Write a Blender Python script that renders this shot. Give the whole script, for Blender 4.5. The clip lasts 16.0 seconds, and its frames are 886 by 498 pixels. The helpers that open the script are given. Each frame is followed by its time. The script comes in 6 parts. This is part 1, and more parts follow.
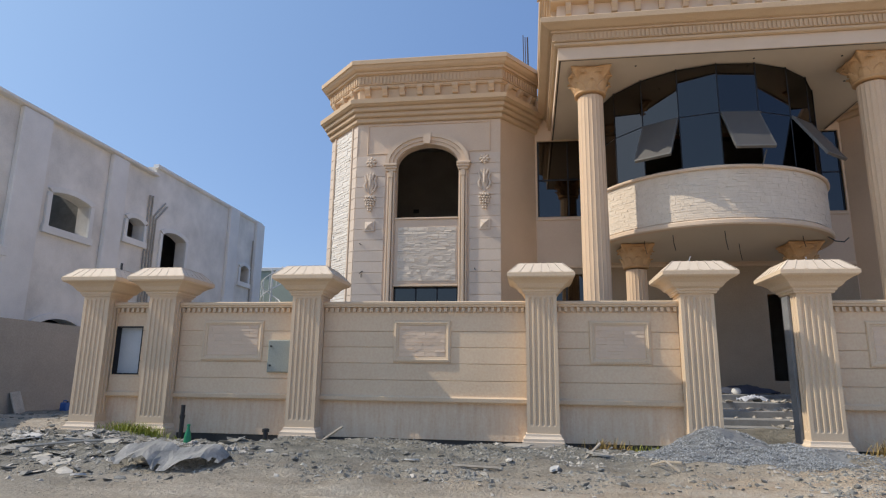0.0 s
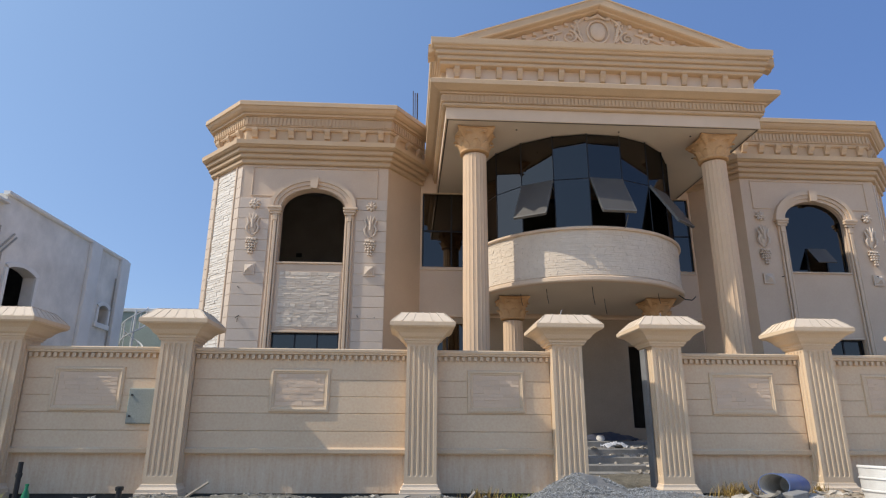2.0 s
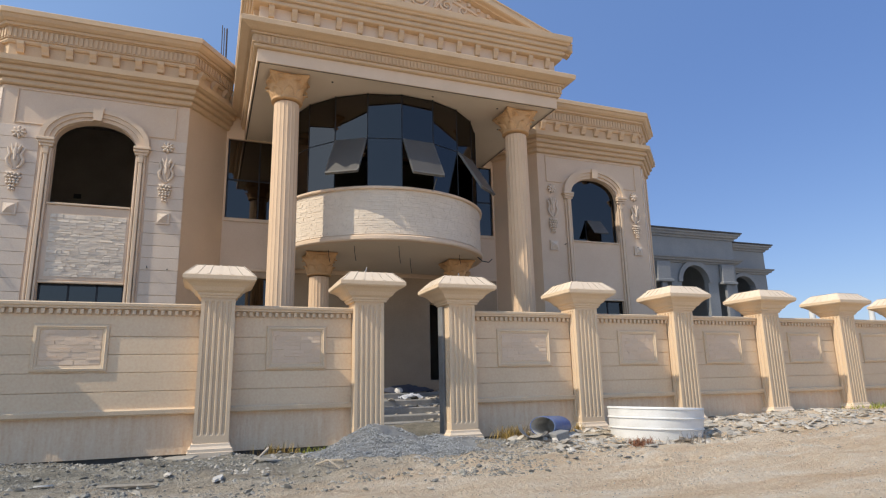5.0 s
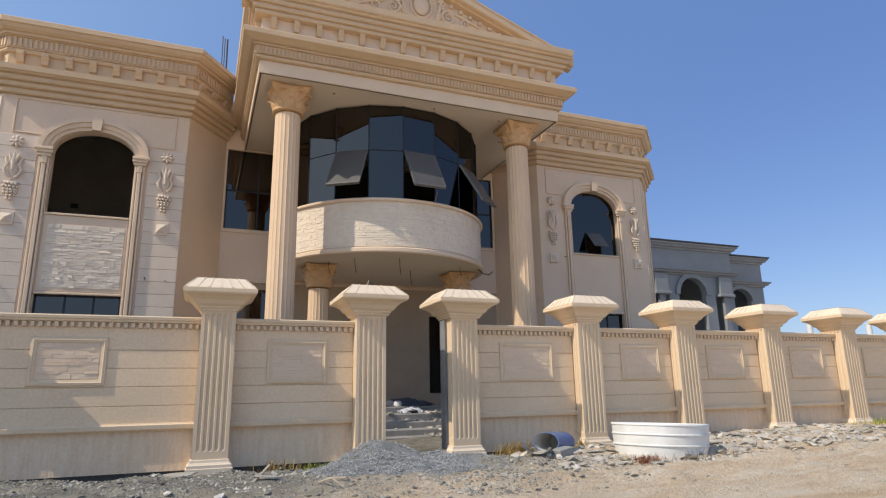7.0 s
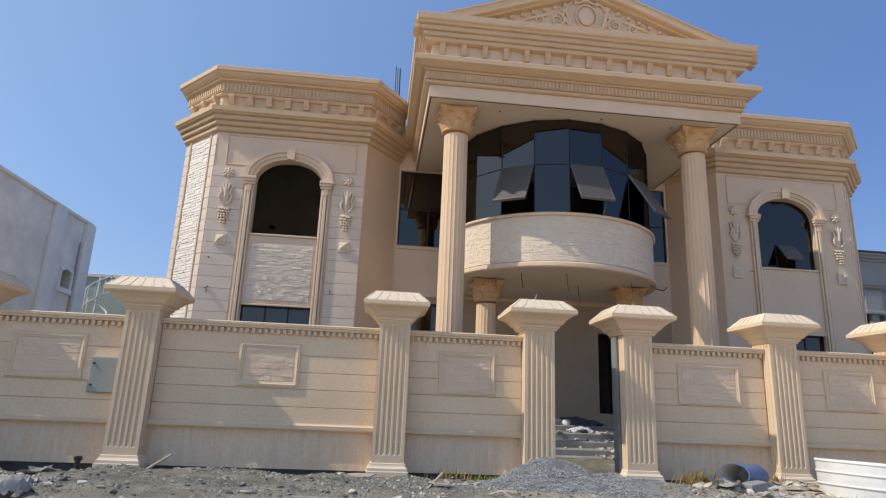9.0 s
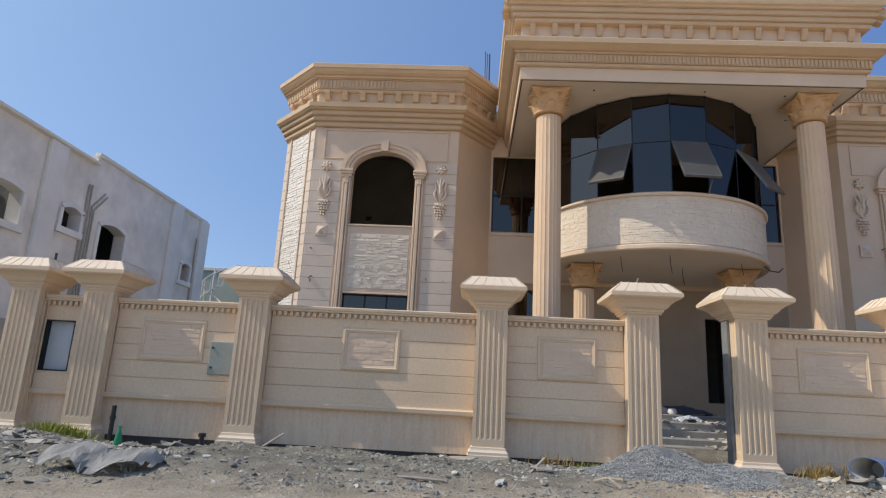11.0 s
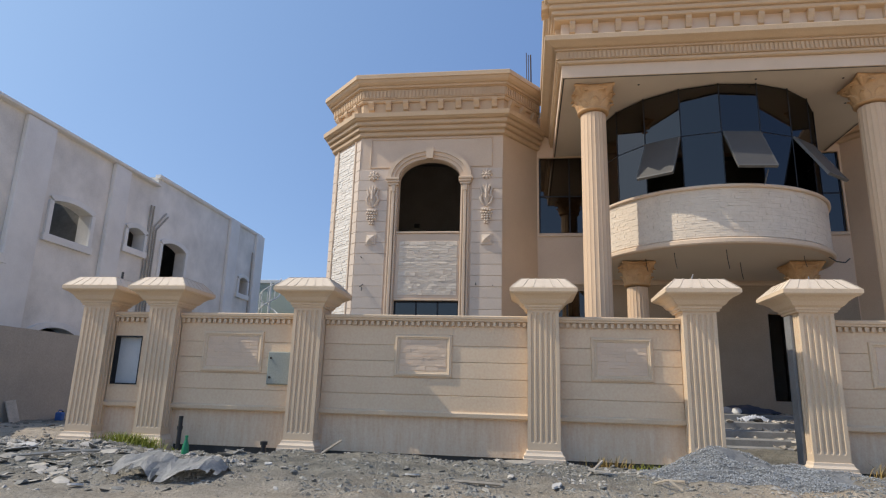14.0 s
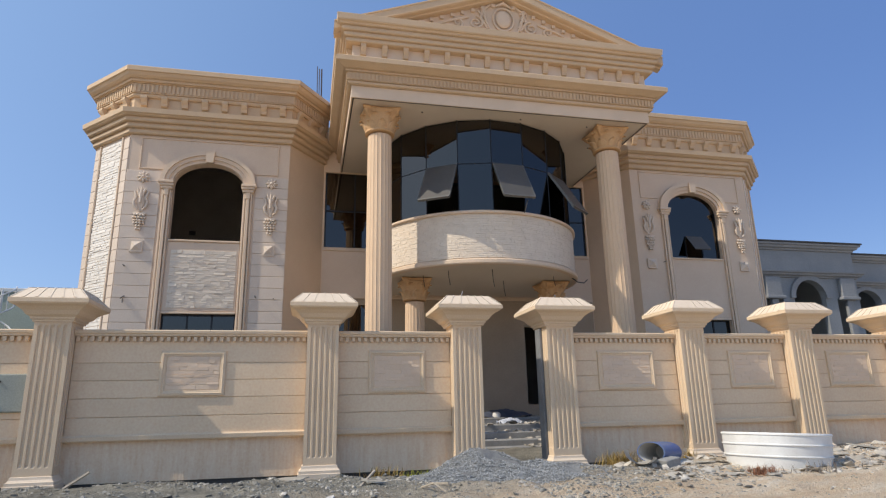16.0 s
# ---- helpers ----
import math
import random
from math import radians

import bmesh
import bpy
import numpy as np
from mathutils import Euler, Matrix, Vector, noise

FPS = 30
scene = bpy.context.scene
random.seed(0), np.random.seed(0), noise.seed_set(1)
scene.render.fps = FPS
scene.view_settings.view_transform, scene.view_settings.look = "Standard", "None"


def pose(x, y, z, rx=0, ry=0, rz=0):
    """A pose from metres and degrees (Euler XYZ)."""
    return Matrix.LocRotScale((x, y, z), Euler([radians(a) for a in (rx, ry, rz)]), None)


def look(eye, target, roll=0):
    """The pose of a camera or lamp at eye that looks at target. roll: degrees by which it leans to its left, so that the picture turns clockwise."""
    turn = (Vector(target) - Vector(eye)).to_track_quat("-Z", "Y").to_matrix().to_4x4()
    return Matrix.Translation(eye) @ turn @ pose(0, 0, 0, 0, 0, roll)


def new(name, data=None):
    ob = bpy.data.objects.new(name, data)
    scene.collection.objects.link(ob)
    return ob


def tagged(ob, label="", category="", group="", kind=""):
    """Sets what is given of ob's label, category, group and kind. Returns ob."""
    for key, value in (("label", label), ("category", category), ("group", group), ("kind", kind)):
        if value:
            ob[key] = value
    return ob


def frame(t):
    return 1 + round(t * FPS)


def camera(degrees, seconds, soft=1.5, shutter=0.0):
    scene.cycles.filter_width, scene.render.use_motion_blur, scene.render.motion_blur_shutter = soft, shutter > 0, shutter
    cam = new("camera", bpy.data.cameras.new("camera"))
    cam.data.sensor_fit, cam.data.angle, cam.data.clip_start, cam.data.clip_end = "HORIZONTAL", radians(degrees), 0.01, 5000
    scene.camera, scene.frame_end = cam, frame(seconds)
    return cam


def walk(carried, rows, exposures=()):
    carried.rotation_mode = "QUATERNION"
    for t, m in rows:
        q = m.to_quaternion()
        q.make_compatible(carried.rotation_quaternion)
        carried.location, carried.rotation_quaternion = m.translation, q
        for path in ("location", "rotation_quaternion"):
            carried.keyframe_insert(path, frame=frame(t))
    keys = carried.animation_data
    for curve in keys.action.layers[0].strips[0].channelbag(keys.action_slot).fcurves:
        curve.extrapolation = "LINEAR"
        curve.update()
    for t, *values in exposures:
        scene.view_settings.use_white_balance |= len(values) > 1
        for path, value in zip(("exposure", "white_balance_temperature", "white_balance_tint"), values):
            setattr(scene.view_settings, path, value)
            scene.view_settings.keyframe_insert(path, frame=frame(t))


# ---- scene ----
cam = camera(72.4, 16.0, 1.2)
PATH = [
    (0, (0.322, 0.019, 1.047), (0.045, 1.956, 1.46), 0.8),
    (0.5, (0.315, -0.028, 1.051), (0.16, 1.923, 1.464), 0.5),
    (1, (0.299, -0.062, 1.055), (0.264, 1.89, 1.489), 0.6),
    (1.5, (0.293, -0.086, 1.055), (0.348, 1.853, 1.541), 0.6),
    (2, (0.297, -0.121, 1.052), (0.404, 1.794, 1.617), 0.3),
    (2.5, (0.296, -0.124, 1.044), (0.443, 1.78, 1.637), -0.2),
    (3, (0.292, -0.125, 1.032), (0.496, 1.775, 1.622), -0.6),
    (3.5, (0.303, -0.127, 1.025), (0.587, 1.771, 1.588), -0.7),
    (4, (0.345, -0.092, 1.026), (0.708, 1.81, 1.523), -0.9),
    (4.5, (0.378, -0.098, 1.039), (0.889, 1.781, 1.49), -1.0),
    (5, (0.395, -0.124, 1.054), (1.104, 1.698, 1.477), -1.2),
    (5.2, (0.399, -0.124, 1.056), (1.147, 1.684, 1.468), -1.4),
    (7.3, (0.289, 0.015, 1.127), (0.993, 1.827, 1.595), -0.7),
    (7.5, (0.291, 0.026, 1.127), (0.905, 1.869, 1.599), -0.0),
    (8, (0.289, 0.006, 1.111), (0.706, 1.901, 1.596), 0.9),
    (8.5, (0.268, -0.006, 1.099), (0.563, 1.909, 1.595), 1.6),
    (9, (0.238, -0.003, 1.089), (0.435, 1.923, 1.591), 2.3),
    (11.5, (0.196, 0.056, 1.019), (0.026, 1.997, 1.467), 2.6),
    (12, (0.196, 0.055, 1.018), (-0.04, 1.988, 1.471), 2.1),
    (12.5, (0.195, 0.066, 1.011), (-0.112, 1.989, 1.469), 1.9),
    (13, (0.19, 0.086, 1.009), (-0.155, 2.003, 1.463), 1.9),
    (13.5, (0.21, 0.066, 1.015), (-0.127, 1.983, 1.475), 1.7),
    (14, (0.247, 0.02, 1.021), (-0.024, 1.947, 1.484), 1.7),
    (14.5, (0.279, -0.017, 1.025), (0.189, 1.924, 1.499), 1.2),
    (15, (0.285, -0.07, 1.028), (0.387, 1.865, 1.522), 0.3),
    (15.5, (0.285, -0.118, 1.03), (0.567, 1.797, 1.53), -0.7),
    (16, (0.277, -0.142, 1.027), (0.703, 1.745, 1.533), -1.2),
]
walk(cam, [(t, look(eye, target, roll)) for t, eye, target, roll in PATH], [(0.0, 0.25, 6800.0, 10.0), (3.0, 0.30, 6850.0, 10.0), (5.0, 0.37, 7000.0, 10.0), (7.4, 0.37, 7000.0, 10.0), (9.0, 0.31, 6850.0, 10.0), (12.0, 0.22, 6800.0, 10.0), (14.5, 0.27, 6800.0, 10.0), (16.0, 0.33, 6850.0, 10.0)])


# ---- world and sun ----
SUN_EL, SUN_AZ = 45.0, 10.6   # the sun stands to the left of the facade, a little in front of it
world = bpy.data.worlds.new("sky")
scene.world = world
world.use_nodes = True
wn = world.node_tree
sky = wn.nodes.new("ShaderNodeTexSky")
sky.sky_type, sky.sun_disc = 'NISHITA', False
sun_dir = Vector((-math.cos(radians(SUN_AZ)) * math.cos(radians(SUN_EL)), -math.sin(radians(SUN_AZ)) * math.cos(radians(SUN_EL)), math.sin(radians(SUN_EL))))
sky.sun_elevation = radians(SUN_EL)
sky.sun_rotation = math.atan2(sun_dir.x, sun_dir.y)
sky.air_density, sky.dust_density, sky.ozone_density, sky.altitude = 1.0, 1.7, 2.2, 800.0
wn.nodes["Background"].inputs["Strength"].default_value = 0.15
haze = wn.nodes.new("ShaderNodeMix")      # thin even haze through the whole sky
haze.data_type = 'RGBA'
haze.inputs[0].default_value = 0.5
aim = wn.nodes.new("ShaderNodeTexCoord")
toward = wn.nodes.new("ShaderNodeVectorMath")      # the haze scatters forward: pale round the sun, deep blue away from it
toward.operation = 'DOT_PRODUCT'
toward.inputs[1].default_value = sun_dir
wn.links.new(aim.outputs["Generated"], toward.inputs[0])
spread_ = wn.nodes.new("ShaderNodeMapRange")
spread_.inputs[1].default_value, spread_.inputs[2].default_value = -0.6, 1.0
wn.links.new(toward.outputs["Value"], spread_.inputs[0])
glow = wn.nodes.new("ShaderNodeValToRGB")
glow.color_ramp.interpolation = 'B_SPLINE'
glow.color_ramp.elements[0].color, glow.color_ramp.elements[1].color = (0.012, 0.10, 0.45, 1), (0.42, 0.70, 1.0, 1)
glow.color_ramp.elements.new(0.30).color = (0.055, 0.163, 0.55, 1)
glow.color_ramp.elements.new(0.75).color = (0.245, 0.435, 0.80, 1)
wn.links.new(spread_.outputs[0], glow.inputs[0])
lift_ = wn.nodes.new("ShaderNodeVectorMath")
lift_.operation = 'SCALE'
lift_.inputs["Scale"].default_value = 6.0
wn.links.new(glow.outputs[0], lift_.inputs[0])
wn.links.new(lift_.outputs[0], haze.inputs[7])
wn.links.new(sky.outputs[0], haze.inputs[6])
wn.links.new(haze.outputs[2], wn.nodes["Background"].inputs["Color"])
lamp = bpy.data.lights.new("sun", 'SUN')
lamp.energy, lamp.angle, lamp.color = 2.9, radians(0.53), (1.0, 0.93, 0.82)
sun = new("sun", lamp)
sun.matrix_world = look(sun_dir * 60, (0, 0, 0))


# ---- materials ----
def stain(name, base, other, rough=0.8, scale=1.2, fine=40.0, bump=0.15, spread=0.35, streak=False, metal=0.0, tint=0.0, dist=0.01, island=False, rake=0.0):
    """A worn surface: large stains, fine grain and relief; tint varies it from piece to piece."""
    m = bpy.data.materials.new(name)
    m.use_nodes = True
    t = m.node_tree
    b = t.nodes["Principled BSDF"]
    co = t.nodes.new("ShaderNodeTexCoord")
    mp = t.nodes.new("ShaderNodeMapping")
    if streak:
        mp.inputs["Scale"].default_value = (1, 1, 0.12)
    t.links.new(co.outputs["Object"], mp.inputs[0])
    n1, n2 = t.nodes.new("ShaderNodeTexNoise"), t.nodes.new("ShaderNodeTexNoise")
    n1.inputs["Scale"].default_value, n1.inputs["Detail"].default_value, n1.inputs["Roughness"].default_value = scale, 6, 0.6
    n2.inputs["Scale"].default_value, n2.inputs["Detail"].default_value = fine, 4
    t.links.new(mp.outputs[0], n1.inputs["Vector"])
    t.links.new(co.outputs["Object"], n2.inputs["Vector"])
    ramp = t.nodes.new("ShaderNodeValToRGB")
    ramp.color_ramp.elements[0].position, ramp.color_ramp.elements[1].position = 0.5 - spread / 2, 0.5 + spread / 2
    ramp.color_ramp.elements[0].color, ramp.color_ramp.elements[1].color = (*other, 1), (*base, 1)
    t.links.new(n1.outputs[0], ramp.inputs[0])
    mix = t.nodes.new("ShaderNodeMix")
    mix.data_type, mix.blend_type = 'RGBA', 'OVERLAY'
    mix.inputs[0].default_value = 0.22
    t.links.new(ramp.outputs[0], mix.inputs[6])
    t.links.new(n2.outputs[0], mix.inputs[7])
    out = mix.outputs[2]
    if tint:
        info, hsv, mr = t.nodes.new("ShaderNodeObjectInfo"), t.nodes.new("ShaderNodeHueSaturation"), t.nodes.new("ShaderNodeMapRange")
        mr.inputs[3].default_value, mr.inputs[4].default_value = 1 - tint, 1 + tint
        geo = t.nodes.new("ShaderNodeNewGeometry")
        t.links.new(geo.outputs["Random Per Island"] if island else info.outputs["Random"], mr.inputs[0])
        t.links.new(mr.outputs[0], hsv.inputs["Value"])
        t.links.new(out, hsv.inputs["Color"])
        out = hsv.outputs[0]
    t.links.new(out, b.inputs["Base Color"])
    b.inputs["Roughness"].default_value, b.inputs["Metallic"].default_value = rough, metal
    bp = t.nodes.new("ShaderNodeBump")
    bp.inputs["Strength"].default_value, bp.inputs["Distance"].default_value = bump, dist
    t.links.new(n2.outputs[0], bp.inputs["Height"])
    if rake:      # combed marks that follow the large noise
        b2 = t.nodes.new("ShaderNodeBump")
        b2.inputs["Strength"].default_value, b2.inputs["Distance"].default_value = rake, 0.03
        t.links.new(n1.outputs[0], b2.inputs["Height"])
        t.links.new(b2.outputs[0], bp.inputs["Normal"])
    t.links.new(bp.outputs[0], b.inputs["Normal"])
    return m


CREAM = stain("cream_render", (0.70, 0.55, 0.42), (0.64, 0.495, 0.37), 0.85, 0.7, 55, 0.15)
BLOCK = stain("cream_block", (0.715, 0.597, 0.495), (0.655, 0.54, 0.435), 0.8, 1.5, 60, 0.15, tint=0.03)
CARVED = stain("cream_carving", (0.705, 0.585, 0.475), (0.645, 0.53, 0.42), 0.8, 3.0, 60, 0.2)
BEIGE = stain("beige_render", (0.727, 0.542, 0.379), (0.666, 0.494, 0.339), 0.85, 0.8, 50, 0.15)
GOLD = stain("ochre_cornice", (0.630, 0.458, 0.294), (0.574, 0.410, 0.258), 0.75, 1.2, 60, 0.12)
STONE = stain("split_stone", (0.780, 0.675, 0.557), (0.710, 0.613, 0.497), 0.85, 5.0, 45, 0.3, tint=0.035)
STONES = stain("split_stone_joined", (0.765, 0.656, 0.529), (0.700, 0.593, 0.474), 0.85, 5.0, 45, 0.3)
FSTONE = stain("peach_split_stone", (0.757, 0.586, 0.435), (0.706, 0.537, 0.391), 0.85, 5.0, 45, 0.3, tint=0.03)
TRIM = stain("pale_moulding", (0.72, 0.556, 0.41), (0.655, 0.505, 0.365), 0.75, 1.5, 60, 0.12)
SOFFIT = stain("soffit_paint", (0.690, 0.590, 0.475), (0.645, 0.548, 0.437), 0.85, 0.8, 50, 0.1)
CAPITAL = stain("capital_ochre", (0.628, 0.384, 0.193), (0.536, 0.317, 0.151), 0.75, 4.0, 45, 0.35)
COLUMN = stain("column_render", (0.719, 0.514, 0.339), (0.657, 0.463, 0.301), 0.75, 1.0, 60, 0.15)
FENCE = stain("fence_panel", (0.762, 0.583, 0.404), (0.704, 0.532, 0.361), 0.85, 0.9, 26, 0.28, tint=0.03, dist=0.012)
PILLAR = stain("pillar_render", (0.718, 0.553, 0.385), (0.660, 0.505, 0.345), 0.78, 1.1, 55, 0.15, tint=0.02)
CAPTOP = stain("pillar_cap_top", (0.783, 0.641, 0.492), (0.711, 0.576, 0.435), 0.75, 2.0, 50, 0.2)
PLINTH = stain("fence_plinth", (0.711, 0.515, 0.350), (0.770, 0.608, 0.446), 0.9, 15.0, 30, 0.5, streak=True, spread=0.3, rake=0.45)
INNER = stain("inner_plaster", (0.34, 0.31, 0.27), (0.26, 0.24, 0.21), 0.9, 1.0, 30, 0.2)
PORCHSHADE = stain("shaded_porch_render", (0.44, 0.335, 0.235), (0.37, 0.28, 0.195), 0.9, 0.8, 40, 0.2)
CONCRETE = stain("bare_concrete", (0.33, 0.325, 0.315), (0.22, 0.218, 0.21), 0.9, 2.0, 35, 0.4)
NEIGH = stain("grey_white_render", (0.875, 0.832, 0.756), (0.616, 0.589, 0.529), 0.9, 0.8, 20, 0.3, spread=0.4)
NEIGHT = stain("grey_white_trim", (0.831, 0.809, 0.758), (0.724, 0.707, 0.663), 0.9, 1.0, 30, 0.2)
GREYWALL = stain("grey_block_wall", (0.446, 0.401, 0.337), (0.361, 0.328, 0.275), 0.9, 0.8, 30, 0.3)
FARGREY = stain("blue_grey_render", (0.275, 0.285, 0.293), (0.220, 0.232, 0.243), 0.9, 0.6, 15, 0.2)
FARTRIM = stain("blue_grey_trim", (0.287, 0.291, 0.295), (0.239, 0.245, 0.251), 0.9, 0.8, 15, 0.2)
GREENWALL = stain("pale_green_wall", (0.42, 0.47, 0.40), (0.37, 0.42, 0.36), 0.9, 0.5, 15, 0.1)
BLACK = stain("black_metal", (0.03, 0.03, 0.032), (0.02, 0.02, 0.02), 0.5, 3, 60, 0.1)
NEARBLACK = stain("near_black_coat", (0.035, 0.034, 0.033), (0.07, 0.066, 0.06), 0.7, 3, 40, 0.3)
FRAMEM = stain("dark_aluminium", (0.035, 0.035, 0.038), (0.025, 0.025, 0.028), 0.4, 3, 60, 0.05, metal=0.6)
RAILM = stain("pale_aluminium", (0.150, 0.146, 0.139), (0.122, 0.120, 0.114), 0.45, 3, 60, 0.05, metal=0.2)
SASHM = stain("grey_sash_back", (0.100, 0.096, 0.089), (0.080, 0.077, 0.073), 0.45, 1.5, 60, 0.05)
RODM = stain("rusty_rebar", (0.10, 0.085, 0.09), (0.06, 0.05, 0.05), 0.7, 20, 80, 0.3)
WHITEP = stain("white_plastic", (0.78, 0.78, 0.76), (0.66, 0.65, 0.62), 0.5, 3.0, 50, 0.1)
BLUEP = stain("blue_plastic", (0.03, 0.11, 0.36), (0.06, 0.15, 0.38), 0.5, 4.0, 50, 0.1)
DRUMP = stain("dusty_blue_plastic", (0.04, 0.115, 0.36), (0.12, 0.17, 0.30), 0.4, 3.5, 50, 0.1, spread=0.25)
GREENP = stain("green_plastic", (0.01, 0.28, 0.12), (0.01, 0.20, 0.09), 0.4, 6.0, 50, 0.1)
ELECM = stain("grey_green_enamel", (0.31, 0.33, 0.29), (0.27, 0.29, 0.255), 0.5, 3.0, 60, 0.05)
NICHEM = stain("pale_grey_sheet", (0.46, 0.50, 0.52), (0.55, 0.58, 0.60), 0.45, 2.0, 60, 0.05)
SHEET = stain("cement_sheet", (0.582, 0.566, 0.539), (0.403, 0.394, 0.374), 0.9, 3.0, 30, 0.5)
SHARD = stain("pale_shard", (0.470, 0.430, 0.366), (0.359, 0.331, 0.280), 0.9, 5.0, 40, 0.3, tint=0.15)
ROCK = stain("grey_rubble", (0.302, 0.287, 0.250), (0.210, 0.201, 0.176), 0.95, 6.0, 40, 0.5, tint=0.35, island=True)
CLOD = stain("dark_earth_clod", (0.26, 0.25, 0.22), (0.16, 0.155, 0.14), 0.95, 6.0, 40, 0.6, tint=0.3, island=True)
GRAVEL = stain("blue_grey_gravel", (0.25, 0.25, 0.24), (0.16, 0.163, 0.165), 0.9, 14.0, 60, 0.8)
GRIT = stain("dusty_grit", (0.292, 0.277, 0.240), (0.215, 0.206, 0.180), 0.95, 4.0, 60, 0.2, tint=0.45, island=True)
CLADDING = stain("white_split_stone", (0.82, 0.775, 0.71), (0.76, 0.71, 0.645), 0.85, 5.0, 45, 0.3)
CHIP = stain("gravel_chip", (0.283, 0.291, 0.293), (0.210, 0.216, 0.218), 0.85, 9.0, 60, 0.3, tint=0.55, island=True)
CRUMB = stain("pale_crumb", (0.487, 0.444, 0.384), (0.373, 0.339, 0.290), 0.9, 5.0, 40, 0.3, tint=0.3, island=True)
JAMB = stain("dark_grey_concrete", (0.22, 0.225, 0.23), (0.15, 0.155, 0.16), 0.9, 2.0, 35, 0.4)
WOODM = stain("bleached_wood", (0.50, 0.43, 0.34), (0.36, 0.30, 0.23), 0.85, 8.0, 60, 0.3)
CLOTH = stain("blue_tarpaulin", (0.036, 0.044, 0.078), (0.075, 0.088, 0.118), 0.7, 6.0, 40, 0.3)
RAG = stain("white_rag", (0.62, 0.64, 0.68), (0.42, 0.45, 0.52), 0.9, 9.0, 40, 0.3)
GRASS = stain("green_weed", (0.36, 0.36, 0.05), (0.24, 0.27, 0.035), 0.7, 8.0, 40, 0.1)
DRYGRASS = stain("dry_weed", (0.34, 0.24, 0.07), (0.26, 0.16, 0.05), 0.8, 8.0, 40, 0.1)
STALK = stain("grey_dry_stalk", (0.30, 0.26, 0.22), (0.22, 0.19, 0.16), 0.8, 8.0, 40, 0.1)
REDGRASS = stain("reddish_dry_weed", (0.30, 0.13, 0.07), (0.24, 0.12, 0.07), 0.8, 8.0, 40, 0.1)


def glass_mat():
    m = bpy.data.materials.new("tinted_reflective_glass")
    m.use_nodes = True
    t = m.node_tree
    t.nodes.remove(t.nodes["Principled BSDF"])
    g, tr, mx = t.nodes.new("ShaderNodeBsdfGlossy"), t.nodes.new("ShaderNodeBsdfTransparent"), t.nodes.new("ShaderNodeMixShader")
    g.inputs["Color"].default_value, g.inputs["Roughness"].default_value = (1.0, 0.93, 0.86, 1), 0.015
    tr.inputs["Color"].default_value = (0.075, 0.068, 0.06, 1)
    mx.inputs[0].default_value = 0.085
    t.links.new(tr.outputs[0], mx.inputs[1])
    t.links.new(g.outputs[0], mx.inputs[2])
    t.links.new(mx.outputs[0], t.nodes["Material Output"].inputs[0])
    return m


GLASS = glass_mat()


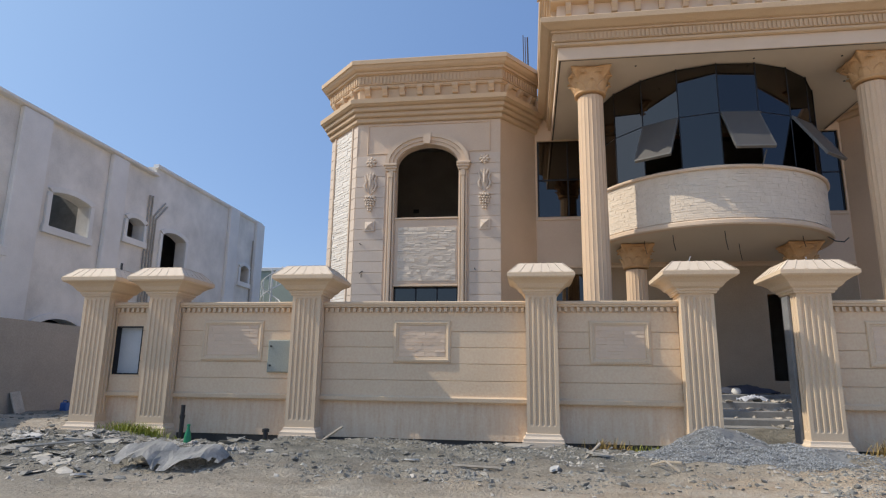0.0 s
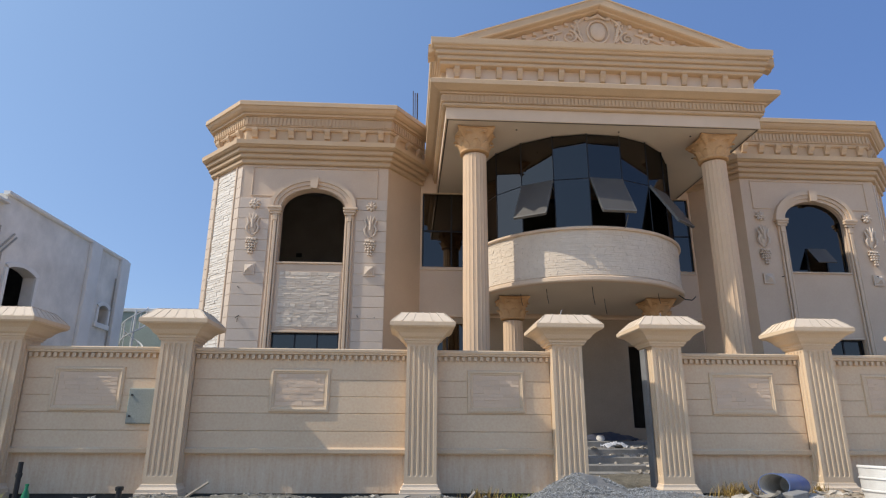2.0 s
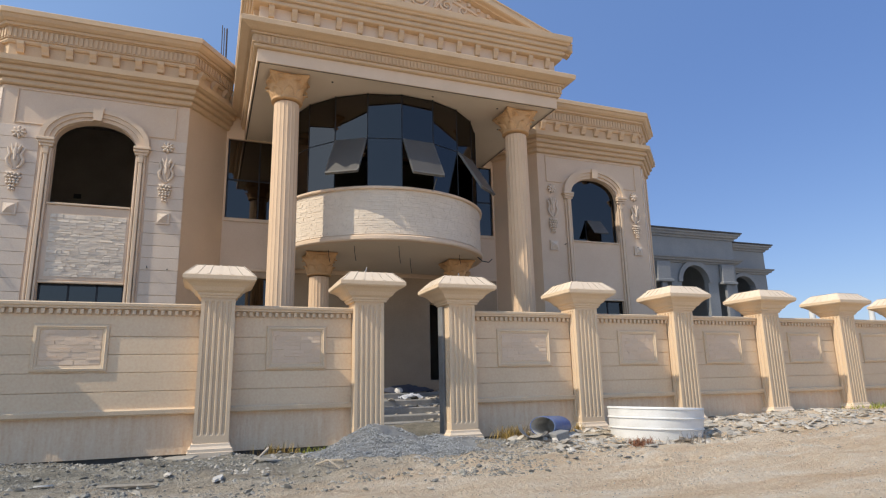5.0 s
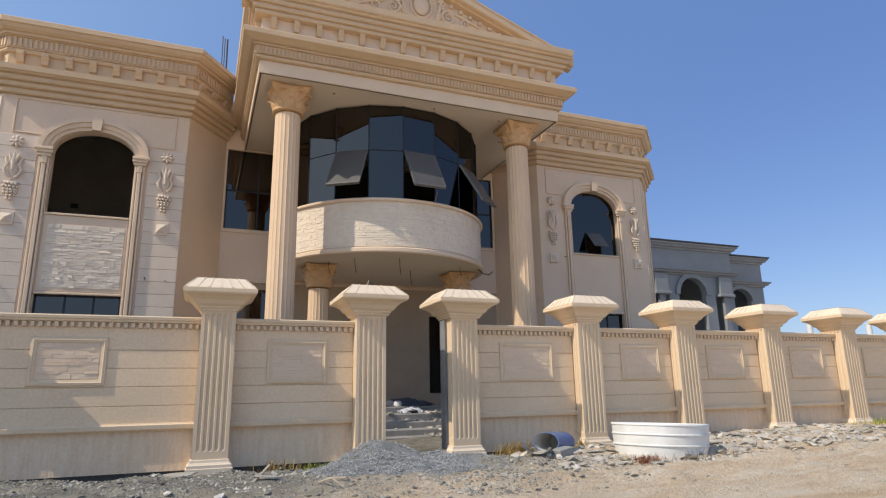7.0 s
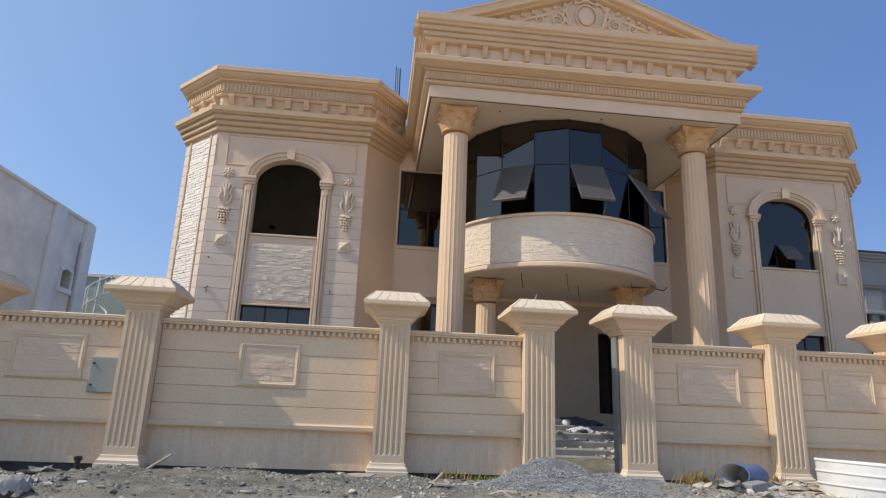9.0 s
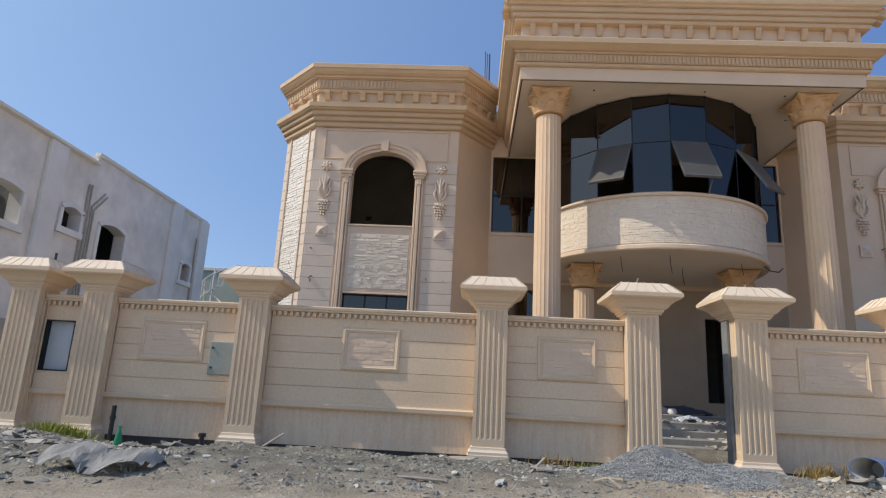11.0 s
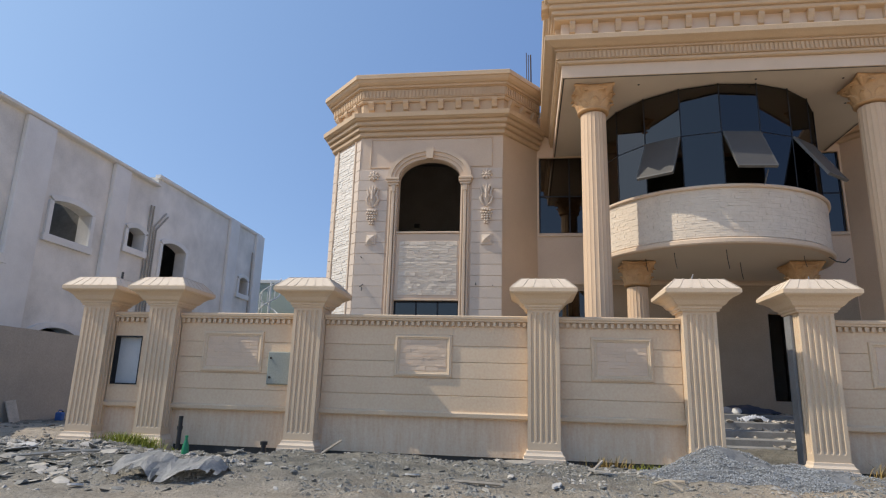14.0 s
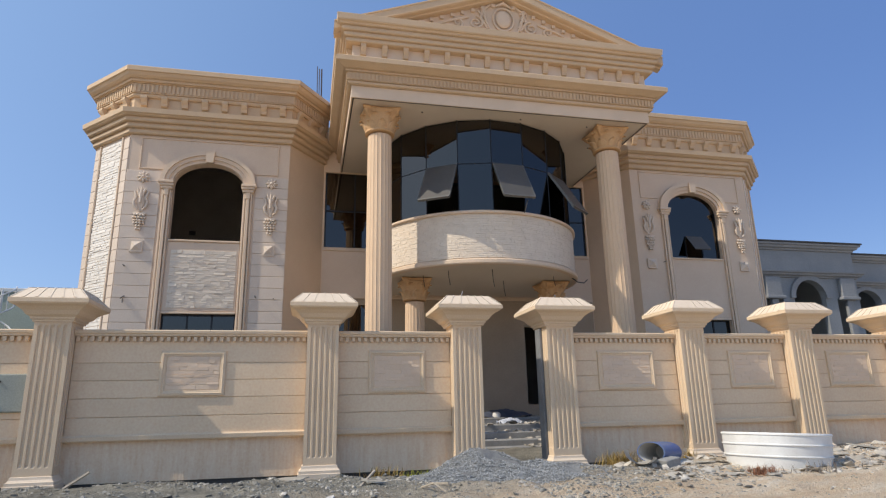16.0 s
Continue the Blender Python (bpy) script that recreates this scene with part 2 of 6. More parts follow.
def ground_mat():
    """Grey cement dust along the fence, tan sand on the track in front, in patches."""
    m = bpy.data.materials.new("dusty_ground")
    m.use_nodes = True
    t = m.node_tree
    b = t.nodes["Principled BSDF"]
    b.inputs["Roughness"].default_value = 0.95
    co = t.nodes.new("ShaderNodeTexCoord")
    sep = t.nodes.new("ShaderNodeSeparateXYZ")
    t.links.new(co.outputs["Object"], sep.inputs[0])

    def noise_node(scale, detail=6, rough=0.6, vec=None):
        n = t.nodes.new("ShaderNodeTexNoise")
        n.inputs["Scale"].default_value, n.inputs["Detail"].default_value, n.inputs["Roughness"].default_value = scale, detail, rough
        t.links.new(vec or co.outputs["Object"], n.inputs["Vector"])
        return n

    def math_node(op, a, c, d=None):
        n = t.nodes.new("ShaderNodeMath")
        n.operation = op
        for k, v in enumerate((a, c, d)):
            if v is None:
                continue
            if isinstance(v, (int, float)):
                n.inputs[k].default_value = v
            else:
                t.links.new(v, n.inputs[k])
        return n.outputs[0]

    def ramp_node(fac, stops):
        r = t.nodes.new("ShaderNodeValToRGB")
        r.color_ramp.elements[0].position, r.color_ramp.elements[1].position = stops[0][0], stops[-1][0]
        r.color_ramp.elements[0].color, r.color_ramp.elements[1].color = (*stops[0][1], 1), (*stops[-1][1], 1)
        for p, c in stops[1:-1]:
            r.color_ramp.elements.new(p).color = (*c, 1)
        t.links.new(fac, r.inputs[0])
        return r.outputs[0]

    mid, fine, big = noise_node(2.2), noise_node(30, 5, 0.7), noise_node(0.5, 4)
    stretch = t.nodes.new("ShaderNodeMapping")
    stretch.inputs["Scale"].default_value = (0.35, 2.2, 1)
    t.links.new(co.outputs["Object"], stretch.inputs[0])
    tracks = noise_node(1.6, 5, 0.6, stretch.outputs[0])
    grey = ramp_node(mid.outputs[0], [(0.3, (0.17, 0.16, 0.133)), (0.52, (0.285, 0.268, 0.222)), (0.72, (0.43, 0.395, 0.325))])
    sand = ramp_node(tracks.outputs[0], [(0.3, (0.66, 0.465, 0.29)), (0.5, (0.76, 0.60, 0.43)), (0.72, (0.83, 0.73, 0.60))])
    dull = ramp_node(tracks.outputs[0], [(0.3, (0.45, 0.375, 0.285)), (0.5, (0.55, 0.47, 0.37)), (0.72, (0.66, 0.585, 0.48))])
    side = t.nodes.new("ShaderNodeMapRange")
    t.links.new(sep.outputs["X"], side.inputs[0])
    side.inputs[1].default_value, side.inputs[2].default_value = -3.0, 6.0
    tan_ = t.nodes.new("ShaderNodeMix")
    tan_.data_type = 'RGBA'
    bounce_sand = math_node('MULTIPLY_ADD', sep.outputs["Y"], -0.8, 4.2)      # sand all over the unseen track, brightened to bounce warm fill on the facade
    t.links.new(math_node('MINIMUM', math_node('MAXIMUM', bounce_sand, side.outputs[0]), 1.0), tan_.inputs[0])
    t.links.new(dull, tan_.inputs[6])
    t.links.new(sand, tan_.inputs[7])
    sand = tan_.outputs[2]
    edge = math_node('ADD', math_node('MAXIMUM', math_node('MULTIPLY', sep.outputs["X"], 0.29), math_node('MULTIPLY', sep.outputs["X"], 0.10)), math_node('MULTIPLY', sep.outputs["Y"], -1.0))
    edge = math_node('ADD', edge, math_node('MULTIPLY', big.outputs[0], 3.0))
    alley = math_node('MULTIPLY', math_node('GREATER_THAN', math_node('MULTIPLY', sep.outputs["X"], -1.0), 7.9), 7.0)
    edge = math_node('ADD', edge, math_node('MULTIPLY', alley, math_node('GREATER_THAN', math_node('ADD', sep.outputs["Y"], math_node('MULTIPLY', mid.outputs[0], 1.2)), 10.3)))
    fac = t.nodes.new("ShaderNodeMapRange")
    t.links.new(edge, fac.inputs[0])
    fac.inputs[1].default_value, fac.inputs[2].default_value = -6.5, -4.7
    mix = t.nodes.new("ShaderNodeMix")
    mix.data_type = 'RGBA'
    t.links.new(fac.outputs[0], mix.inputs[0])
    t.links.new(grey, mix.inputs[6])
    t.links.new(sand, mix.inputs[7])
    ov = t.nodes.new("ShaderNodeMix")
    ov.data_type, ov.blend_type = 'RGBA', 'OVERLAY'
    ov.inputs[0].default_value = 0.6
    t.links.new(mix.outputs[2], ov.inputs[6])
    t.links.new(fine.outputs[0], ov.inputs[7])
    t.links.new(ov.outputs[2], b.inputs["Base Color"])
    grit = noise_node(9.0, 8, 0.75)
    grit.inputs["Distortion"].default_value = 0.6
    bp = t.nodes.new("ShaderNodeBump")
    bp.inputs["Strength"].default_value, bp.inputs["Distance"].default_value = 1.0, 0.09
    t.links.new(math_node('ADD', math_node('MULTIPLY', fine.outputs[0], 0.5), math_node('MULTIPLY', grit.outputs[0], 1.2)), bp.inputs["Height"])
    t.links.new(bp.outputs[0], b.inputs["Normal"])
    return m


GROUND = ground_mat()


# ---- mesh helpers ----
def part(name, bm, material, parent=None, label="", smooth=False):
    """Links a bmesh as one mesh object under a thing or a part."""
    me = bpy.data.meshes.new(name)
    bmesh.ops.recalc_face_normals(bm, faces=bm.faces)
    bm.to_mesh(me)
    bm.free()
    me.materials.append(material)
    if smooth:
        me.polygons.foreach_set("use_smooth", [True] * len(me.polygons))
        me.set_sharp_from_angle(angle=radians(40))
    ob = new(name, me)
    if parent is not None:
        ob.parent = parent
    if label:
        ob["label"] = label
    return ob


def empty(name, label, category, at=(0, 0, 0), group="", kind=""):
    e = new(name)
    e.empty_display_size = 0.2
    e.location = at
    return tagged(e, label, category, group, kind)


def hexa(bm, c):
    """A box from eight corners: four below, four above, both in the same turn."""
    v = [bm.verts.new(p) for p in c]
    for f in ((3, 2, 1, 0), (4, 5, 6, 7), (0, 1, 5, 4), (1, 2, 6, 5), (2, 3, 7, 6), (3, 0, 4, 7)):
        bm.faces.new([v[k] for k in f])
    return v


def box(bm, x0, x1, y0, y1, z0, z1):
    return hexa(bm, [(x0, y0, z0), (x1, y0, z0), (x1, y1, z0), (x0, y1, z0), (x0, y0, z1), (x1, y0, z1), (x1, y1, z1), (x0, y1, z1)])


def soft_box(bm, x0, x1, y0, y1, z0, z1, r=0.01):
    tmp = bmesh.new()
    box(tmp, x0, x1, y0, y1, z0, z1)
    bmesh.ops.bevel(tmp, geom=tmp.edges[:], offset=r, segments=1, affect='EDGES')
    merge(bm, tmp)


def merge(bm, tmp, m=None):
    """Adds tmp's faces to bm, moved by m."""
    if m is not None:
        bmesh.ops.transform(tmp, matrix=m, verts=tmp.verts[:])
    tmp.verts.index_update()
    vs = [bm.verts.new(v.co) for v in tmp.verts]
    for f in tmp.faces:
        try:
            bm.faces.new([vs[v.index] for v in f.verts])
        except ValueError:
            pass
    tmp.free()


def moulding(bm, path, profile, closed=False):
    """Sweeps a profile of (outward, up) round a path in plan with mitred corners; outward is to the right of the way."""
    n = len(path)
    rings = []
    for k in range(n):
        p = Vector(path[k])
        a = (p - Vector(path[k - 1])).normalized() if closed or k else None
        c = (Vector(path[(k + 1) % n]) - p).normalized() if closed or k < n - 1 else None
        na = Vector((a.y, -a.x)) if a else None
        nc = Vector((c.y, -c.x)) if c else None
        if na and nc:
            d = na + nc
            d = d * (2 / d.length_squared)
        else:
            d = na or nc
        rings.append([bm.verts.new((p.x + d.x * o, p.y + d.y * o, z)) for o, z in profile])
    m = len(profile)
    for k in range(n if closed else n - 1):
        r, s = rings[k], rings[(k + 1) % n]
        for j in range(m - 1):
            bm.faces.new((r[j], s[j], s[j + 1], r[j + 1]))
    if not closed:
        for r in (rings[0], rings[-1]):
            if m > 2:
                bm.faces.new(r)


def lathe(bm, profile, at=(0, 0), seg=24, wave=None, turn=0.0):
    """Turns a profile of (radius, z) round the upright at (x, y)."""
    rings = []
    for r, z in profile:
        rings.append([bm.verts.new((at[0] + (r * (wave(k / seg) if wave else 1)) * math.cos(turn + 2 * math.pi * k / seg),
                                    at[1] + (r * (wave(k / seg) if wave else 1)) * math.sin(turn + 2 * math.pi * k / seg), z)) for k in range(seg)])
    for a, c in zip(rings, rings[1:]):
        for k in range(seg):
            bm.faces.new((a[k], a[(k + 1) % seg], c[(k + 1) % seg], c[k]))
    bm.faces.new(rings[0][::-1])
    bm.faces.new(rings[-1])


def tube(bm, pts, r, seg=6):
    """A round bar along points; r is one radius or one for each point."""
    pts = [Vector(p) for p in pts]
    rings = []
    for k, p in enumerate(pts):
        d = (pts[min(k + 1, len(pts) - 1)] - pts[max(k - 1, 0)]).normalized()
        u = d.orthogonal().normalized() if k == 0 else (u - d * u.dot(d)).normalized()
        w = d.cross(u)
        rr = r[k] if isinstance(r, (list, tuple)) else r
        rings.append([bm.verts.new(p + (u * math.cos(6.2832 * j / seg) + w * math.sin(6.2832 * j / seg)) * rr) for j in range(seg)])
    for a, c in zip(rings, rings[1:]):
        for j in range(seg):
            bm.faces.new((a[j], a[(j + 1) % seg], c[(j + 1) % seg], c[j]))
    bm.faces.new(rings[0][::-1])
    bm.faces.new(rings[-1])


def blob(bm, at, size, rng, sub=1, rough=0.35):
    """A rough stone."""
    tmp = bmesh.new()
    bmesh.ops.create_icosphere(tmp, subdivisions=sub, radius=1)
    off = Vector((rng.random() * 50, rng.random() * 50, rng.random() * 50))
    for v in tmp.verts:
        v.co *= 1 + rough * 2 * noise.noise(v.co * 1.3 + off)
    m = Matrix.Translation(at) @ Euler((rng.uniform(-.4, .4), rng.uniform(-.4, .4), rng.random() * 6.28)).to_matrix().to_4x4() @ Matrix.Diagonal((*size, 1))
    merge(bm, tmp, m)


def facade(bm, a, c, thick, z0, z1, holes):
    """An upright wall from plan point a to c, thick to the left of the way, with holes (u0, u1, low, high, rise of an arched head)."""
    out, bm = bm, bmesh.new()
    a, c = Vector(a), Vector(c)
    length = (c - a).length
    d = (c - a) / length
    nrm = Vector((-d.y, d.x)) * thick
    cuts = {0.0, length}
    for u0, u1, lo, hi, rise in holes:
        cuts |= {u0, u1}
        if rise:
            cuts |= {u0 + (u1 - u0) * (0.5 - 0.5 * math.cos(math.pi * k / 20)) for k in range(1, 20)}
    cuts = sorted(cuts)

    def head(h, u):
        u0, u1, lo, hi, rise = h
        x = max(-1, min(1, (2 * u - u0 - u1) / (u1 - u0)))
        if not rise:
            return hi
        return hi - rise + rise * ((1 - x * x) if rise < 0.22 * (u1 - u0) else math.sqrt(1 - x * x))

    for u, w in zip(cuts, cuts[1:]):
        if w - u < 1e-6:
            continue
        inside = sorted((h for h in holes if h[0] < (u + w) / 2 < h[1]), key=lambda h: h[2])
        low = (z0, z0)
        spans = []
        for h in inside:
            spans.append((low, (h[2], h[2])))
            low = (head(h, u), head(h, w))
        spans.append((low, (z1, z1)))
        p, q = a + d * u, a + d * w
        for (la, lb), (ha, hb) in spans:
            if ha - la < 1e-5 and hb - lb < 1e-5:
                continue
            hexa(bm, [(p.x, p.y, la), (q.x, q.y, lb), (q.x + nrm.x, q.y + nrm.y, lb), (p.x + nrm.x, p.y + nrm.y, la),
                      (p.x, p.y, ha), (q.x, q.y, hb), (q.x + nrm.x, q.y + nrm.y, hb), (p.x + nrm.x, p.y + nrm.y, ha)])
    bmesh.ops.remove_doubles(bm, verts=bm.verts[:], dist=0.0005)
    merge(out, bm)


STONE_MESHES, FENCE_STONES = [], []
rs = random.Random(5)
for _k in range(7):
    _b = bmesh.new()
    v = box(_b, -0.5, 0.5, -1.0, 0.0, -0.5, 0.5)
    for k in (0, 1, 4, 5):
        v[k].co += Vector((rs.uniform(-.03, .03), rs.uniform(-.45, .35), rs.uniform(-.08, .08)))
    bmesh.ops.bevel(_b, geom=[e for e in _b.edges if all(p.co.y < -0.2 for p in e.verts)], offset=0.05, segments=1, affect='EDGES')
    _me = bpy.data.meshes.new("stone")
    bmesh.ops.recalc_face_normals(_b, faces=_b.faces)
    _b.to_mesh(_me)
    _b.free()
    _me.materials.append(STONE)
    STONE_MESHES.append(_me)
    _me = _me.copy()
    _me.materials[0] = FSTONE
    FENCE_STONES.append(_me)


def stone_rows(width, height, rng, course=(0.05, 0.10), run=(0.14, 0.42)):
    """Places and sizes of split stones laid in rows over a panel."""
    z = 0.0
    while z < height - 0.02:
        h = min(rng.uniform(*course), height - z)
        if height - z - h < 0.03:
            h = height - z
        u = -rng.uniform(0, 0.2)
        while u < width:
            w = rng.uniform(*run)
            lo, hi = max(u, 0), min(u + w, width)
            if width - hi < 0.06:
                hi, w = width, 9
            if hi - lo > 0.03:
                yield (lo + hi) / 2, z + h / 2, hi - lo - 0.006, h - 0.006, rng.uniform(0.008, 0.026)
            u += w
        z += h


def stones(parent, a, c, z0, z1, seed, course=(0.05, 0.10), run=(0.14, 0.42), deep=1.0, meshes=None):
    """Split stones as pieces on the upright face from plan point a to c."""
    rng = random.Random(seed)
    a, c = Vector(a), Vector(c)
    d = (c - a).normalized()
    ang = math.atan2(d.y, d.x)
    for u, z, w, h, dep in stone_rows((c - a).length, z1 - z0, rng, course, run):
        o = new("stone", rng.choice(meshes or STONE_MESHES))
        p = a + d * u
        o.matrix_basis = Matrix.Translation((p.x, p.y, z0 + z)) @ Matrix.Rotation(ang, 4, 'Z') @ Matrix.Diagonal((w, dep * deep, h, 1))
        o.parent = parent
        o.matrix_parent_inverse = parent.matrix_world.inverted()


def stones_joined(bm, a, c, z0, z1, seed, course=(0.05, 0.10), run=(0.14, 0.42), deep=1.0):
    rng = random.Random(seed)
    a, c = Vector(a), Vector(c)
    d = (c - a).normalized()
    nrm = Vector((d.y, -d.x))
    for u, z, w, h, dep in stone_rows((c - a).length, z1 - z0, rng, course, run):
        dep *= deep
        fr = []
        for su, sz in ((-1, -1), (1, -1), (1, 1), (-1, 1)):
            dd = dep * rng.uniform(0.6, 1.15)
            k = 0.96
            fr.append((a + d * (u + su * w / 2 * k) + nrm * dd, z0 + z + sz * (h / 2 - 0.005)))
        bk = [(a + d * (u + su * w / 2), z0 + z + sz * h / 2) for su, sz in ((-1, -1), (1, -1), (1, 1), (-1, 1))]
        vf = [bm.verts.new((p.x, p.y, q)) for p, q in fr]
        vb = [bm.verts.new((p.x, p.y, q)) for p, q in bk]
        bm.faces.new(vf)
        for k in range(4):
            bm.faces.new((vb[k], vb[(k + 1) % 4], vf[(k + 1) % 4], vf[k]))


# ---- ground ----
def smooth01(v):
    v = max(0.0, min(1.0, v))
    return v * v * (3 - 2 * v)


def ground_z(x, y):
    z = -0.42 + 0.47 * smooth01((y - 2.5) / 6.3)
    z += 0.17 * smooth01((x - 5) / 9)
    k = smooth01((y + 3) / 4) * (1 - smooth01((abs(x) - 22) / 8)) * (1 - smooth01((y - 15) / 5))
    near = smooth01((y - 4.5) / 2.5)
    z += k * 0.035 * (0.35 + near) * noise.noise(Vector((x * 0.9, y * 1.3, 3)))
    z += k * 0.022 * (0.3 + near) * noise.noise(Vector((x * 3.1, y * 3.7, 7)))
    lump = noise.noise(Vector((x * 1.7, y * 2.1, 11)))
    z += k * near * 0.10 * max(0.0, lump) * smooth01((10.0 - y) / 0.6)
    z += k * near * 0.022 * noise.noise(Vector((x * 8.0, y * 9.0, 5)))
    z += k * (0.25 + near) * 0.016 * abs(noise.noise(Vector((x * 4.5, y * 5.5, 15))))
    if x > 1 and y < 8:
        z += k * 0.03 * smooth01((x - 1) / 4) * math.sin((y + 0.05 * x) * 6.0) * smooth01((7.5 - y) / 1.5)
    if 9.9 < y:
        z -= 0.13 * (1 - smooth01((x - 5) / 3)) * smooth01((y - 9.9) / 0.25) * (1 - smooth01((y - 11) / 0.5))
    if 9.0 < y < 10.6:      # a scoured hollow along the footing
        z -= 0.27 * math.exp(-((x + 4.75) / 0.95) ** 4) * smooth01((y - 8.9) / 0.7)
        z -= 0.13 * math.exp(-((x - 0.6) / 1.7) ** 4) * smooth01((y - 9.35) / 0.4)
    if y > 10.6:
        z += 0.12 * smooth01((y - 10.6) / 1.5) * smooth01((x + 7.6) / 1.0)
    return z


def steps(lo, hi, step, far):
    vals = [lo + step * k for k in range(int((hi - lo) / step) + 1)]
    out_hi, out_lo, d = [], [], step
    while (out_hi or vals)[-1] < far:
        d *= 1.5
        out_hi.append((out_hi or vals)[-1] + d)
    d = step
    while (out_lo or vals[:1])[-1] > -far:
        d *= 1.5
        out_lo.append((out_lo or vals[:1])[-1] - d)
    return out_lo[::-1] + vals + out_hi


def build_ground():
    xs, ys = steps(-13.0, 18.0, 0.075, 1500), steps(4.0, 14.5, 0.075, 1500)
    verts = [(x, y, ground_z(x, y)) for y in ys for x in xs]
    n = len(xs)
    faces = [(j * n + i, j * n + i + 1, (j + 1) * n + i + 1, (j + 1) * n + i) for j in range(len(ys) - 1) for i in range(n - 1)]
    me = bpy.data.meshes.new("ground")
    me.from_pydata(verts, [], faces)
    me.polygons.foreach_set("use_smooth", [True] * len(me.polygons))
    me.materials.append(GROUND)
    tagged(new("ground", me), "dusty grey and tan earth with tyre ruts and rubble", "ground", kind="structure")


build_ground()

# ---- the villa ----
villa = empty("villa", "unfinished cream two-storey villa with ochre cornices and pediment", "house")

BF, BB = 15.63, 16.75          # the wings' front faces and the ends of their splayed sides
WIN_L, WIN_R = -3.24, -1.51
MAIN_Y = 16.90
AX = 4.62                      # the portico's axis
WING_AX = 4.70                 # the axis the two wings mirror about


def wing_points(s):
    """Plan points of a wing from outside to inside, mirrored for the far wing (s = -1)."""
    pts = [(-5.5, 24.0), (-5.5, BB), (-4.37, BF), (-0.37, BF), (0.57, MAIN_Y)]
    if s < 0:
        pts = [(2 * WING_AX - x, y) for x, y in pts][::-1]
    return pts


UPPER = [(0.0, 9.05), (0.07, 9.05), (0.10, 9.09), (0.10, 9.12), (0.085, 9.125), (0.085, 9.14), (0.12, 9.145), (0.12, 9.40), (0.15, 9.405), (0.15, 9.42), (0.21, 9.425), (0.225, 9.46), (0.205, 9.465), (0.21, 9.485), (0.26, 9.50), (0.32, 9.545), (0.36, 9.61), (0.40, 9.625), (0.40, 9.74), (0.34, 9.78), (-0.25, 9.78)]

UPPER = [(o, 9.07 + (z - 9.05) * 1.05) for o, z in UPPER]


def step_up(o, z, out, high):
    """One rounded step of a cornice with a sunk fillet above it."""
    return [(o, z), (o + out * 0.75, z + high * 0.06), (o + out, z + high * 0.24), (o + out, z + high * 0.72), (o + out - 0.028, z + high * 0.78), (o + out - 0.028, z + high * 0.97)]


LOWER = [(0.0, 8.02)] + step_up(0.0, 8.025, 0.10, 0.145) + step_up(0.075, 8.17, 0.10, 0.135) + step_up(0.15, 8.305, 0.10, 0.135) + [(0.235, 8.44), (0.30, 8.455), (0.335, 8.485), (0.355, 8.49), (0.37, 8.50), (0.38, 8.62), (0.30, 8.66), (-0.05, 8.66)]


def dentils(bm, a, c, out, z0, z1, width, gap, depth):
    """A row of small blocks standing on the face a to c at an outward distance."""
    a, c = Vector(a), Vector(c)
    d = (c - a).normalized()
    nrm = Vector((d.y, -d.x))
    count = max(1, int((c - a).length / (width + gap)))
    pitch = (c - a).length / count
    for k in range(count):
        p = a + d * (pitch * (k + 0.5)) + nrm * out
        q = [p - d * width / 2, p + d * width / 2]
        hexa(bm, [(q[0].x + nrm.x * depth, q[0].y + nrm.y * depth, z0), (q[1].x + nrm.x * depth, q[1].y + nrm.y * depth, z0), (q[1].x, q[1].y, z0), (q[0].x, q[0].y, z0),
                  (q[0].x + nrm.x * depth, q[0].y + nrm.y * depth, z1), (q[1].x + nrm.x * depth, q[1].y + nrm.y * depth, z1), (q[1].x, q[1].y, z1), (q[0].x, q[0].y, z1)])


def offset_path(path, o):
    """The plan path moved outward, mitred."""
    res = []
    n = len(path)
    for k in range(n):
        p = Vector(path[k])
        a = (p - Vector(path[k - 1])).normalized() if k else None
        c = (Vector(path[k + 1]) - p).normalized() if k < n - 1 else None
        na, nc = (Vector((a.y, -a.x)) if a else None), (Vector((c.y, -c.x)) if c else None)
        d = (na + nc) * (2 / (na + nc).length_squared) if na and nc else (na or nc)
        res.append((p.x + d.x * o, p.y + d.y * o))
    return res


def modillion_mesh(w, d, z0, z1):
    """A small scrolled bracket, back at y = 0, standing out to -y."""
    bm = bmesh.new()
    prof = [(0, z0), (-d * 0.45, z0 + 0.02), (-d * 0.55, z0 + (z1 - z0) * 0.35), (-d * 0.8, z0 + (z1 - z0) * 0.55), (-d, z0 + (z1 - z0) * 0.75), (-d, z1), (0, z1)]
    l = [bm.verts.new((-w / 2, y, z)) for y, z in prof]
    r = [bm.verts.new((w / 2, y, z)) for y, z in prof]
    bm.faces.new(l)
    bm.faces.new(r[::-1])
    for k in range(len(prof)):
        j = (k + 1) % len(prof)
        bm.faces.new((l[k], l[j], r[j], r[k]))
    bmesh.ops.recalc_face_normals(bm, faces=bm.faces)
    me = bpy.data.meshes.new("modillion")
    bm.to_mesh(me)
    bm.free()
    me.materials.append(GOLD)
    return me


def place(me, name, parent, x, y, z, ang=0.0, scale=(1, 1, 1)):
    o = new(name, me)
    o.matrix_basis = Matrix.Translation((x, y, z)) @ Matrix.Rotation(ang, 4, 'Z') @ Matrix.Diagonal((*scale, 1))
    o.parent = parent
    return o


WING_MOD = modillion_mesh(0.15, 0.155, 8.82, 9.09)


